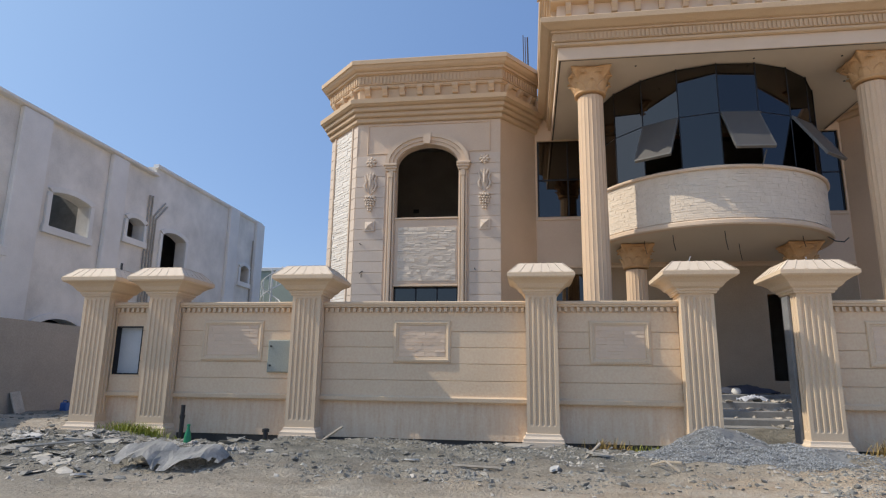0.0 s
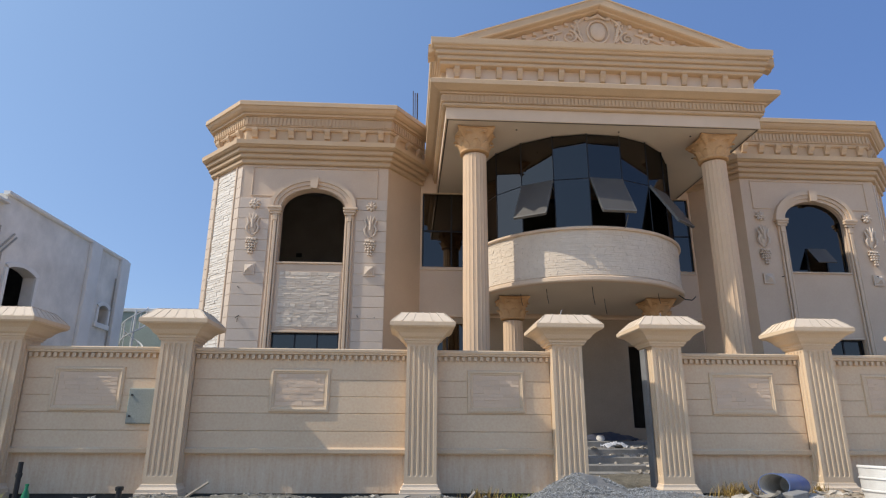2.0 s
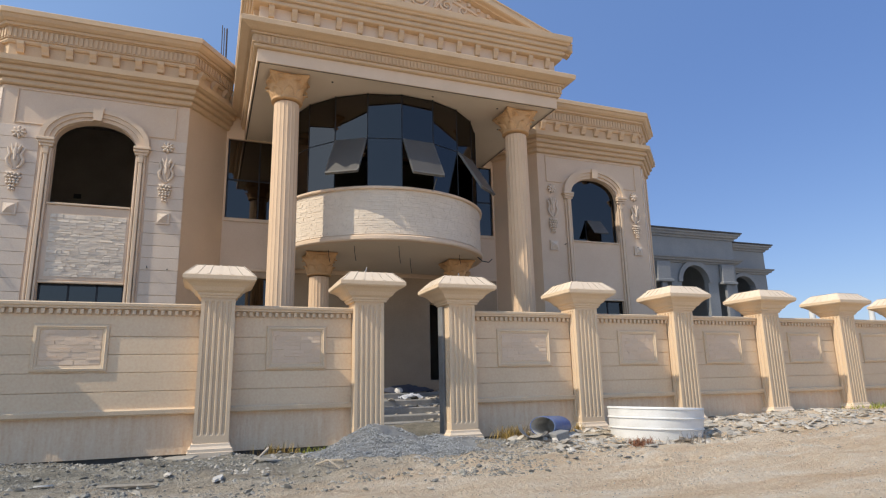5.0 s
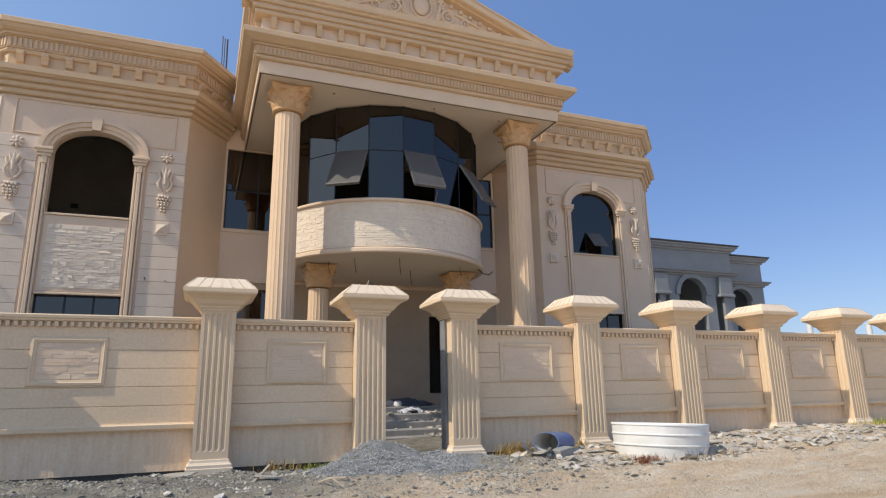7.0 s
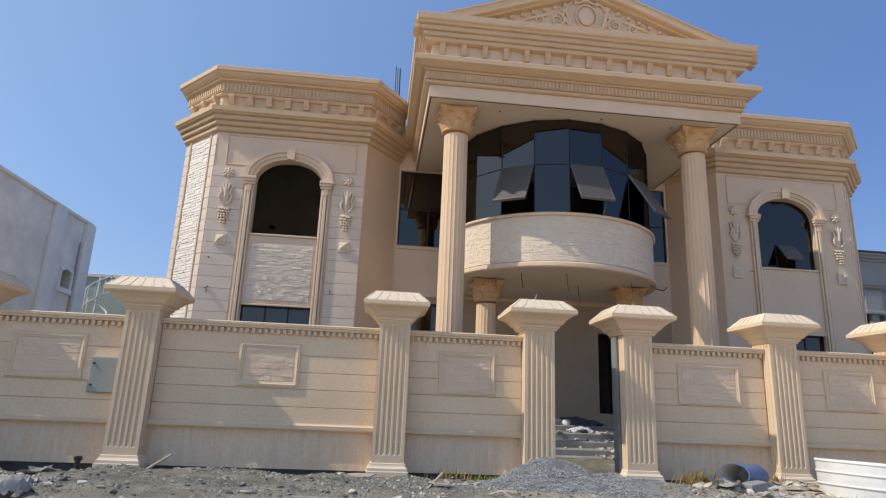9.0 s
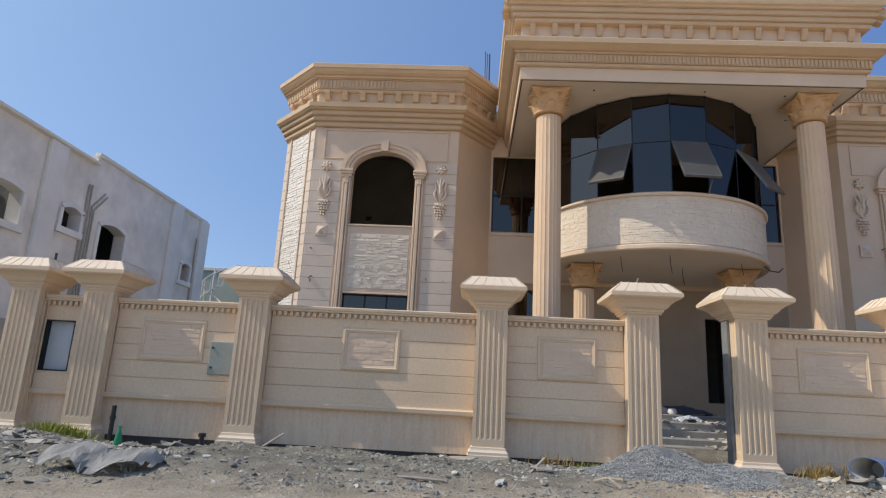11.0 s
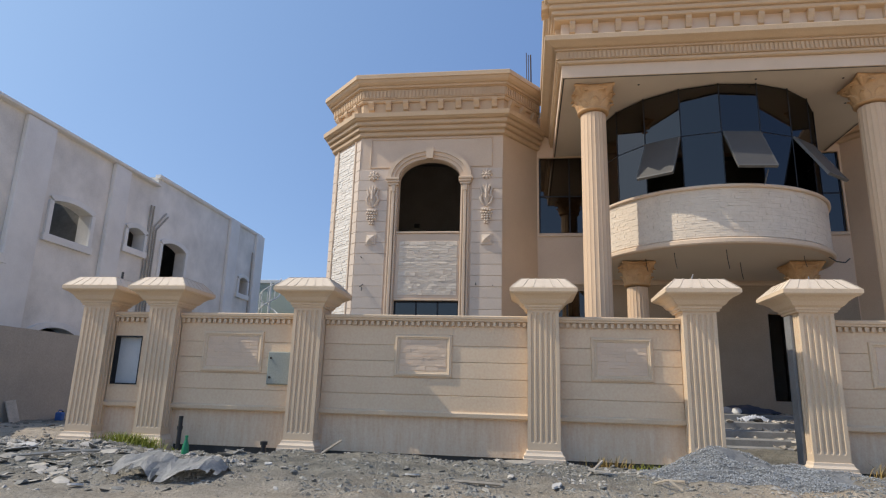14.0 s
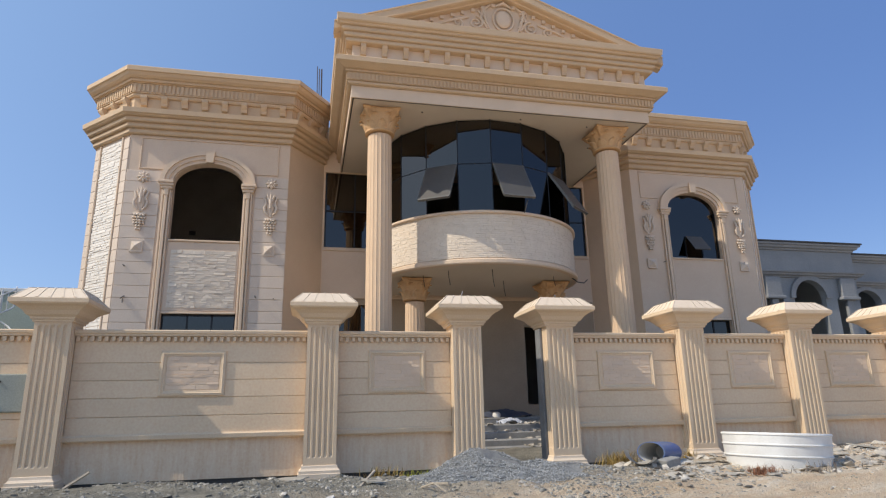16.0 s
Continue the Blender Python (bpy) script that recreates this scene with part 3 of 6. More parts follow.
def mesh_of(fn, name, material, smooth=True):
    bm = bmesh.new()
    fn(bm)
    bmesh.ops.recalc_face_normals(bm, faces=bm.faces)
    me = bpy.data.meshes.new(name)
    bm.to_mesh(me)
    bm.free()
    me.materials.append(material)
    if smooth:
        me.polygons.foreach_set("use_smooth", [True] * len(me.polygons))
        me.set_sharp_from_angle(angle=radians(45))
    return me


def rosette(bm):
    for k in range(8):
        a = k * math.pi / 4
        tmp = bmesh.new()
        bmesh.ops.create_icosphere(tmp, subdivisions=2, radius=1)
        merge(bm, tmp, Matrix.Translation((0.10 * math.cos(a), -0.02, 0.10 * math.sin(a))) @ Matrix.Rotation(-a, 4, 'Y') @ Matrix.Diagonal((0.085, 0.05, 0.042, 1)))
    tmp = bmesh.new()
    bmesh.ops.create_icosphere(tmp, subdivisions=2, radius=0.055)
    merge(bm, tmp, Matrix.Translation((0, -0.045, 0)))


def urn(bm):
    """A tulip vase with side leaves, in relief."""
    def half(profile):
        tmp = bmesh.new()
        lathe(tmp, profile, seg=16)
        merge(bm, tmp, Matrix.Diagonal((1, 0.55, 1, 1)))
    half([(0.01, -0.33), (0.06, -0.31), (0.03, -0.27), (0.06, -0.22), (0.10, -0.10), (0.12, 0.02), (0.08, 0.12), (0.07, 0.17), (0.11, 0.22), (0.12, 0.25), (0.02, 0.27)])
    for s in (-1, 1):
        tube(bm, [(s * 0.05, -0.04, -0.28), (s * 0.13, -0.05, -0.20), (s * 0.16, -0.05, -0.08), (s * 0.11, -0.05, 0.04), (s * 0.14, -0.05, 0.14), (s * 0.17, -0.04, 0.22)], [0.02, 0.03, 0.035, 0.03, 0.03, 0.015], 7)
        tube(bm, [(s * 0.03, -0.06, 0.06), (s * 0.06, -0.07, 0.18), (s * 0.10, -0.06, 0.30)], [0.03, 0.035, 0.01], 7)
    tube(bm, [(0, -0.07, -0.1), (0, -0.085, 0.12), (0, -0.06, 0.32)], [0.03, 0.04, 0.012], 7)


def basket(bm):
    """A hanging bunch that narrows downward, in relief."""
    rng = random.Random(2)
    for row in range(6):
        z = 0.16 - row * 0.072
        half = [0.14, 0.15, 0.13, 0.10, 0.065, 0.02][row]
        n = max(1, int(half * 2 / 0.062))
        for k in range(n + (row % 2)):
            x = (k - (n + (row % 2) - 1) / 2) * 0.066
            tmp = bmesh.new()
            bmesh.ops.create_icosphere(tmp, subdivisions=1, radius=0.040)
            merge(bm, tmp, Matrix.Translation((x, -0.025 - 0.03 * (1 - abs(x) / 0.16), z + rng.uniform(-.008, .008))))
    soft_box(bm, -0.15, 0.15, -0.06, 0, 0.17, 0.21, 0.012)


def pyramid_block(bm):
    box(bm, -0.15, 0.15, -0.035, 0.0, -0.15, 0.15)
    b4 = [bm.verts.new((x, -0.035, z)) for x, z in ((-0.115, -0.115), (0.115, -0.115), (0.115, 0.115), (-0.115, 0.115))]
    t = bm.verts.new((0, -0.12, 0))
    for k in range(4):
        bm.faces.new((b4[k], b4[(k + 1) % 4], t))


ROSETTE, URN, BASKET, PYR = (mesh_of(f, n, CARVED, n != "pyramid_block") for f, n in ((rosette, "rosette"), (urn, "urn_relief"), (basket, "fruit_relief"), (pyramid_block, "pyramid_block")))


def arch_band(bm, cx, y, half, spring, rise, w0, w1, depth, n=28):
    """A raised band round an arched head, between offsets w0 and w1 from the opening."""
    rings = []
    for k in range(n + 1):
        a = math.pi * k / n
        row = []
        for w in (w0, w1):
            c = math.cos(a)
            row.append((cx - (half + w) * c, spring + rise * (1 - c * c) + w * (0.6 + 0.4 * math.sin(a))) if rise < 0.44 * half else (cx - (half + w) * c, spring + (rise + w) * math.sin(a)))
        rings.append([bm.verts.new((row[0][0], y, row[0][1])), bm.verts.new((row[0][0], y - depth, row[0][1])), bm.verts.new((row[1][0], y - depth, row[1][1])), bm.verts.new((row[1][0], y, row[1][1]))])
    for a, c in zip(rings, rings[1:]):
        for j in range(3):
            bm.faces.new((a[j], a[j + 1], c[j + 1], c[j]))
    bm.faces.new(rings[0])
    bm.faces.new(rings[-1])


def awning(bm, hinge_z, height, width, tilt, thick=0.035):
    """A top-hung sash standing open; hinge along x at y = 0, opens to -y."""
    tmp = bmesh.new()
    box(tmp, -width / 2, width / 2, -thick, 0, -height, 0)
    merge(bm, tmp, Matrix.Translation((0, 0, hinge_z)) @ Matrix.Rotation(radians(-tilt), 4, 'X'))


def build_wing(s, name):
    pts = wing_points(s)
    fa, fb = pts[2 if s > 0 else 1], pts[3 if s > 0 else 2]
    front = part(name, bmesh.new(), CREAM, villa)
    m_x = (lambda x: x) if s > 0 else (lambda x: 2 * WING_AX - x)
    cx = m_x((WIN_L + WIN_R) / 2)
    half = (WIN_R - WIN_L) / 2
    # walls
    for a, c in zip(pts, pts[1:]):
        bm = bmesh.new()
        holes = []
        if a == fa:
            u = cx - fa[0]
            holes = [(u - half, u + half, 0.95, 3.37, 0), (u - half, u + half, 5.25, 7.33, 0.60)]
        facade(bm, a, c, 0.24, -0.3, 9.1, holes)
        if a == fa:
            bm.to_mesh(front.data)
            bm.free()
        else:
            part("side_wall", bm, CREAM, front)
    # inner splay is painted a deeper beige
    ia, ib = (pts[3], pts[4]) if s > 0 else (pts[0], pts[1])
    bm = bmesh.new()
    d = (Vector(ib) - Vector(ia)).normalized()
    nrm = Vector((d.y, -d.x)) * 0.004
    facade(bm, Vector(ia) + nrm + d * 0.004, Vector(ib) + nrm, 0.004, -0.2, 8.05, [])
    part("splayed_wall", bm, BEIGE, front, "beige rendered splayed wall")
    # cornices
    up = part("upper_cornice", bmesh.new(), GOLD, front, "ochre stepped upper cornice")
    bm = bmesh.new()
    moulding(bm, pts, UPPER)
    for a, c in zip(offset_path(pts, 0.12), offset_path(pts, 0.12)[1:]):
        dentils(bm, a, c, 0.0, 9.20, 9.42, 0.058, 0.046, 0.026)
    bm.to_mesh(up.data)
    bm.free()
    low = part("lower_cornice", bmesh.new(), GOLD, front, "ochre stepped lower cornice")
    bm = bmesh.new()
    moulding(bm, pts, LOWER)
    moulding(bm, pts, [(0.0, 8.65), (0.025, 8.65), (0.025, 9.08), (0.0, 9.08)])
    bm.to_mesh(low.data)
    bm.free()
    fp = offset_path(pts, 0.025)
    for a, c in zip(fp, fp[1:]):
        a, c = Vector(a), Vector(c)
        ln = (c - a).length
        cnt = max(2, round(ln / 0.53)) if ln < 6 else 0
        ang = math.atan2((c - a).y, (c - a).x)
        for k in range(cnt):
            p = a + (c - a) * ((k + 0.5) / cnt)
            place(WING_MOD, "modillion", up, p.x, p.y, 0, ang)
    # block courses on both piers
    for x0, x1 in () if s < 0 else ((fa[0] + 0.004, cx - half - 0.30), (cx + half + 0.30, fb[0] - 0.004)):
        me = mesh_of(lambda b: soft_box(b, x0, x1, BF - 0.022, BF, 0.004, 0.296, 0.006), "block", BLOCK, False)
        for k in range(23):
            place(me, "block", front, 0, 0, 0.15 + k * 0.30)
    # raised panel under the cornice
    bm = bmesh.new()
    for a, c, e, g in ((fa[0] + 0.28, fb[0] - 0.28, 7.94, 7.97), (fa[0] + 0.28, fa[0] + 0.31, 7.10, 7.94), (fb[0] - 0.31, fb[0] - 0.28, 7.10, 7.94), (fa[0] + 0.31, cx - 1.14, 7.10, 7.13), (cx + 1.14, fb[0] - 0.31, 7.10, 7.13)):
        soft_box(bm, a, c, BF - 0.03, BF, e, g, 0.006)
    part("raised_panel", bm, TRIM, front)
    # window surround: reeded strips, small capitals, arch, keystone
    sur = part("window_surround", bmesh.new(), TRIM, front, "moulded arched window surround")
    bm = bmesh.new()
    spring = 6.73
    for q in (-1, 1):
        e = cx + q * (half + 0.13)
        for off, w, dp in ((-0.085, 0.05, 0.07), (0.0, 0.085, 0.095), (0.085, 0.05, 0.07)):
            soft_box(bm, e + off - w / 2, e + off + w / 2, BF - dp, BF, 0.2, spring - 0.16, 0.012)
        soft_box(bm, e - 0.14, e + 0.14, BF - 0.115, BF, spring - 0.16, spring - 0.09, 0.01)
        soft_box(bm, e - 0.17, e + 0.17, BF - 0.15, BF, spring - 0.09, spring - 0.02, 0.012)
        soft_box(bm, e - 0.21 if q < 0 else e - 0.17, e + 0.17 if q < 0 else e + 0.21, BF - 0.18, BF, spring - 0.02, spring + 0.05, 0.012)
        soft_box(bm, e - 0.06, e + 0.06, BF - 0.11, BF, spring - 0.34, spring - 0.16, 0.012)
    for w0, w1, dp in ((0.0, 0.09, 0.07), (0.09, 0.19, 0.11), (0.19, 0.30, 0.15)):
        arch_band(bm, cx, BF, half, spring + 0.05, 0.55, w0, w1, dp)
    bm.to_mesh(sur.data)
    bm.free()
    bm = bmesh.new()
    hexa(bm, [(cx - 0.09, BF - 0.19, 7.31), (cx + 0.09, BF - 0.19, 7.31), (cx + 0.09, BF, 7.31), (cx - 0.09, BF, 7.31), (cx - 0.12, BF - 0.20, 7.62), (cx + 0.12, BF - 0.20, 7.62), (cx + 0.12, BF, 7.62), (cx - 0.12, BF, 7.62)])
    part("keystone", bm, TRIM, sur)
    bm = bmesh.new()
    soft_box(bm, cx - half, cx + half, BF - 0.05, BF + 0.1, 5.20, 5.25, 0.01)
    part("window_sill", bm, TRIM, sur)
    bm = bmesh.new()
    soft_box(bm, cx - half, cx + half, BF - 0.04, BF + 0.1, 3.37, 3.42, 0.01)
    part("window_head", bm, TRIM, sur)
    # carved ornaments on the piers
    for q in (-1, 1):
        x = cx + q * 1.575
        yy = BF - 0.022
        place(ROSETTE, "rosette", front, x, yy, 6.86, 0.0, (0.85, 1, 0.85))
        place(URN, "urn_relief", front, x, yy, 6.26)
        place(BASKET, "fruit_relief", front, x, yy, 5.68)
        place(PYR, "pyramid_block", front, x, yy, 5.04)
    # panel below the upper window
    if s > 0:
        panel = part("stone_panel", bmesh.new(), CREAM, front, "split-stone panel below the window")
        bm = bmesh.new()
        soft_box(bm, cx - half + 0.01, cx + half - 0.01, BF - 0.012, BF, 3.44, 5.19, 0.004)
        bm.to_mesh(panel.data)
        bm.free()
        stones(panel, (cx - half + 0.10, BF - 0.012), (cx + half - 0.06, BF - 0.012), 3.52, 4.98, 11, (0.035, 0.075), (0.09, 0.26), deep=0.7)
    # outer splay: framed split stone
    oa, ob_ = (pts[1], pts[2]) if s > 0 else (pts[2], pts[3])
    oa, ob_ = Vector(oa), Vector(ob_)
    d = (ob_ - oa).normalized()
    if s > 0:
        cl = part("stone_cladding", bmesh.new(), CLADDING, front, "pale split-stone cladding")
        bm = bmesh.new()
        stones_joined(bm, oa + d * 0.30, ob_ - d * 0.30, 0.3, 7.95, 21)
        bm.to_mesh(cl.data)
        bm.free()
    bm = bmesh.new()
    nrm = Vector((d.y, -d.x))
    for u in (0.25, (ob_ - oa).length - 0.30):
        p = oa + d * u
        tmp = bmesh.new()
        soft_box(tmp, 0, 0.05, -0.055, 0, 0.2, 8.0, 0.01)
        merge(bm, tmp, Matrix.Translation((p.x, p.y, 0)) @ Matrix.Rotation(math.atan2(d.y, d.x), 4, 'Z'))
    part("stone_frame", bm, TRIM, front)
    me = mesh_of(lambda b: soft_box(b, 0.0, 0.245, -0.022, 0, 0.004, 0.296, 0.006), "block", BLOCK, False)
    for u in (0.0, (ob_ - oa).length - 0.245):
        p = oa + d * u
        for k in range(26):
            place(me, "block", front, p.x, p.y, 0.15 + k * 0.30, math.atan2(d.y, d.x))
    # glazing
    wf = part("window_frame", bmesh.new(), FRAMEM, front, "dark aluminium window frame")
    bm = bmesh.new()
    yb = BF + 0.12
    for x in (cx - half, cx - half / 3, cx + half / 3, cx + half - 0.04):
        box(bm, x, x + 0.04, yb - 0.02, yb + 0.03, 0.95, 3.37)
    box(bm, cx - half, cx + half, yb - 0.02, yb + 0.03, 3.33, 3.37)
    bm.to_mesh(wf.data)
    bm.free()
    bm = bmesh.new()
    box(bm, cx - half, cx + half, yb, yb + 0.008, 0.95, 3.33)
    part("pane", bm, GLASS, wf)
    if s < 0:
        wf = part("window_frame", bmesh.new(), FRAMEM, front, "dark arched window with an open sash")
        bm = bmesh.new()
        for x in (cx - half, cx - 0.30, cx + 0.26, cx + half - 0.04):
            box(bm, x, x + 0.035, yb - 0.02, yb + 0.03, 5.25, 6.75 if abs(x - cx) > 0.5 else 5.95)
        box(bm, cx - 0.30, cx + 0.295, yb - 0.02, yb + 0.03, 5.93, 5.965)
        box(bm, cx - half, cx + half, yb - 0.02, yb + 0.03, 5.25, 5.285)
        bm.to_mesh(wf.data)
        bm.free()
        bm = bmesh.new()
        facade(bm, (cx - half, yb), (cx + half, yb), 0.008, 5.28, 7.3, [(half - 0.265, half + 0.26, 5.28, 5.93, 0)])
        part("pane", bm, GLASS, wf)
        bm = bmesh.new()
        awning(bm, 5.94, 0.62, 0.53, 38, 0.03)
        sash = part("open_sash", bm, SASHM, wf, "grey top-hung sash standing open")
        sash.location = (cx, yb - 0.03, 0)
    return front


build_wing(1, "left_wing_wall")
build_wing(-1, "right_wing_wall")


# main wall between the wings, floors, roof and inner walls that close the rooms
def build_core():
    bm = bmesh.new()
    facade(bm, (0.57, MAIN_Y), (8.83, MAIN_Y), 0.24, -0.3, 9.1,
           [(0.06, 1.75, 5.53, 7.82, 0), (6.60, 8.20, 5.53, 7.82, 0), (0.06, 1.55, 1.2, 3.88, 0), (5.98, 7.40, 1.06, 3.3, 0), (1.78, 6.58, 5.3, 7.82, 0)])
    core = part("main_wall", bm, BEIGE, villa, "beige rendered recessed wall")
    bm = bmesh.new()
    for z in (5.42, 4.05):
        soft_box(bm, 0.59, 8.8, MAIN_Y - 0.05, MAIN_Y - 0.002, z, z + 0.08, 0.012)
    part("string_course", bm, TRIM, core)
    bm = bmesh.new()
    facade(bm, (0.60, MAIN_Y - 0.004), (8.80, MAIN_Y - 0.004), 0.003, 4.13, 5.42, [])
    part("spandrel", bm, CREAM, core, "cream rendered spandrel")
    # thin darker facing: the deep porch's shade is put into its colour
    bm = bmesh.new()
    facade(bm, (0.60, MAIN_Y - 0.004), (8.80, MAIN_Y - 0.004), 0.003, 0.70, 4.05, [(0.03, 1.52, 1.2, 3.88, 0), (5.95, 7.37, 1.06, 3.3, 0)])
    part("porch_shade", bm, PORCHSHADE, core, "wall face coloured darker for the shade under the balcony")
    bm = bmesh.new()
    box(bm, -5.2, 14.6, 17.2, 23.9, 9.2, 9.4)
    for q in (1, -1):
        x0, x1 = sorted((WING_AX - q * 9.9, WING_AX - q * 4.4))
        box(bm, x0 + 0.05, x1 - 0.05, 16.95, 17.2, 9.2, 9.4)
        box(bm, x0 + 1.3, x1 - 1.3, BF + 0.3, 16.95, 9.2, 9.4)
    part("roof", bm, CONCRETE, villa)
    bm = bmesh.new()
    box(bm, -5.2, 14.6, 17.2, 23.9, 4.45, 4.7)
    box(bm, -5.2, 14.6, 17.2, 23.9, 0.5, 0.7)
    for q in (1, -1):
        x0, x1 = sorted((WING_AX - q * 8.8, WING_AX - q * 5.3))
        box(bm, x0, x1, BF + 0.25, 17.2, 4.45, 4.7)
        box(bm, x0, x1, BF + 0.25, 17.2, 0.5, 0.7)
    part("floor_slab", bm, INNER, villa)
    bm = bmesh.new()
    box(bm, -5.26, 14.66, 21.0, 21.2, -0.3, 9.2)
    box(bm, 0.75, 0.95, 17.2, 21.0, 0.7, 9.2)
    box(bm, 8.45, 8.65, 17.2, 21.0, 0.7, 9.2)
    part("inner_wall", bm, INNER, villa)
    bm = bmesh.new()
    box(bm, -5.5, 14.9, 23.9, 24.1, -0.3, 9.6)
    part("back_wall", bm, CREAM, villa)
    # windows beside the columns
    for x0, x1 in ((0.64, 2.32), (7.18, 8.77)):
        wf = part("window_frame", bmesh.new(), FRAMEM, core, "dark aluminium window frame")
        bm = bmesh.new()
        yb = MAIN_Y + 0.08
        for x in (x0, (x0 + x1) / 2, x1 - 0.04):
            box(bm, x, x + 0.04, yb - 0.02, yb + 0.03, 5.53, 7.8)
        box(bm, x0, x1, yb - 0.02, yb + 0.03, 6.62, 6.66)
        bm.to_mesh(wf.data)
        bm.free()
        bm = bmesh.new()
        box(bm, x0, x1, yb, yb + 0.008, 5.53, 7.82)
        part("pane", bm, GLASS, wf)
    bm = bmesh.new()
    box(bm, 0.63, 2.12, MAIN_Y + 0.08, MAIN_Y + 0.09, 1.2, 3.88)
    part("pane", bm, GLASS, core)
    for w in (0.63, 1.36, 2.08):
        bm = bmesh.new()
        box(bm, w, w + 0.04, MAIN_Y + 0.05, MAIN_Y + 0.12, 1.2, 3.88)
        part("mullion", bm, FRAMEM, core)


build_core()

# ---- portico: soffit, entablature, pediment ----
SZ, SX0, SX1, SY = 7.83, 1.045, 8.465, 12.30


def build_portico():
    path = [(SX0, MAIN_Y + 0.2), (SX0, SY), (SX1, SY), (SX1, MAIN_Y + 0.2)]
    bm = bmesh.new()
    box(bm, SX0 + 0.05, SX1 - 0.05, SY + 0.05, MAIN_Y - 0.004, SZ + 0.01, SZ + 0.06)
    soffit = part("soffit", bm, SOFFIT, villa, "pale painted flat soffit")
    for x, y in ((2.75, 12.75), (5.2, 12.7), (2.2, 14.2), (7.0, 12.8), (7.6, 14.0)):
        bm = bmesh.new()
        lathe(bm, [(0.022, SZ - 0.004), (0.022, SZ + 0.02)], (x, y), 12)
        part("soffit_hole", bm, BLACK, soffit)
    bm = bmesh.new()
    moulding(bm, [(SX0, MAIN_Y - 0.01), (SX0, SY), (SX1, SY), (SX1, MAIN_Y - 0.01)], [(-0.058, SZ - 0.004), (-0.032, SZ - 0.004)])
    part("shadow_gap", bm, BLACK, soffit, "dark open joint round the soffit")
    bm = bmesh.new()
    moulding(bm, path, [(-0.35, SZ + 0.02), (-0.03, SZ + 0.02), (-0.03, SZ), (0.0, SZ), (0.0, SZ + 0.30), (0.02, SZ + 0.32)])
    ent = part("entablature", bm, TRIM, villa, "cream fascia under the ochre cornice")
    low = [(0.0, 8.12)] + step_up(0.0, 8.125, 0.085, 0.09) + [(0.10, 8.215), (0.10, 8.40), (0.155, 8.405), (0.155, 8.43), (0.135, 8.435), (0.135, 8.455), (0.20, 8.465), (0.30, 8.51), (0.345, 8.525), (0.375, 8.54), (0.38, 8.645), (0.33, 8.685), (-0.02, 8.70)]
    bm = bmesh.new()
    moulding(bm, path, low)
    pp = offset_path(path, 0.10)
    for a, c in zip(pp, pp[1:]):
        dentils(bm, a, c, 0.0, 8.225, 8.39, 0.05, 0.037, 0.024)
    part("lower_cornice", bm, GOLD, ent, "ochre lower cornice with dentils")
    bm = bmesh.new()
    moulding(bm, path, [(0.0, 8.69), (0.0, 9.20)])
    part("frieze", bm, TRIM, ent)
    up = [(-0.02, 9.15)] + step_up(0.10, 9.155, 0.06, 0.11) + step_up(0.135, 9.265, 0.075, 0.12) + step_up(0.185, 9.385, 0.075, 0.12) + [(0.23, 9.505), (0.29, 9.52), (0.31, 9.56), (0.35, 9.575), (0.365, 9.60), (0.375, 9.73), (0.33, 9.765), (-0.4, 9.78)]
    bm = bmesh.new()
    moulding(bm, path, up)
    uc = part("upper_cornice", bm, GOLD, ent, "ochre stepped upper cornice")
    mod = modillion_mesh(0.12, 0.12, 8.89, 9.16)
    fp = offset_path(path, 0.0)
    for a, c in zip(fp, fp[1:]):
        a, c = Vector(a), Vector(c)
        cnt = round((c - a).length / 0.50)
        for k in range(1 if a.x > 8 else 0, cnt):
            p = a + (c - a) * ((k + 0.5) / cnt)
            place(mod, "modillion", uc, p.x, p.y, 0, math.atan2((c - a).y, (c - a).x))
    # pediment
    py, half, base, apex = SY - 0.10, 4.05, 9.70, 11.22
    AX = 4.79
    bm = bmesh.new()
    v = [bm.verts.new(p) for p in ((AX - half, py + 0.25, base), (AX + half, py + 0.25, base), (AX, py + 0.25, apex - 0.12))]
    w = [bm.verts.new(p) for p in ((AX - half, MAIN_Y, base), (AX + half, MAIN_Y, base), (AX, MAIN_Y, apex - 0.12))]
    bm.faces.new(v)
    bm.faces.new(w[::-1])
    for k in range(3):
        bm.faces.new((v[k], v[(k + 1) % 3], w[(k + 1) % 3], w[k]))
    ped = part("pediment", bm, TRIM, villa, "triangular pediment with carved scrolls")
    ln = math.hypot(half, apex - base)
    for q in (-1, 1):
        bm = bmesh.new()
        prof = [(py + 0.25, -0.30), (py + 0.10, -0.285), (py + 0.08, -0.255), (py - 0.02, -0.24), (py - 0.05, -0.215), (py - 0.05, -0.05), (py - 0.07, -0.04), (py - 0.07, -0.01), (py - 0.03, 0.0), (py + 0.6, 0.03)]
        a = [bm.verts.new((AX - q * half * 1.03, y, base - 0.03 + z)) for y, z in prof]
        c = [bm.verts.new((AX, y, apex + z)) for y, z in prof]
        for k in range(len(prof) - 1):
            bm.faces.new((a[k], a[k + 1], c[k + 1], c[k]))
        part("raking_cornice", bm, GOLD, ped, "ochre raking cornice")
    me = mesh_of(lambda b: box(b, -0.045, 0.045, 0.08, 0.15, -0.085, 0.0), "pediment_block", TRIM, False)
    for q in (-1, 1):
        for k in range(1, 15):
            u = k / 15
            place(me, "pediment_block", ped, AX + q * half * (1 - u) * 0.98, py + 0.10, base + (apex - base) * u - 0.315)
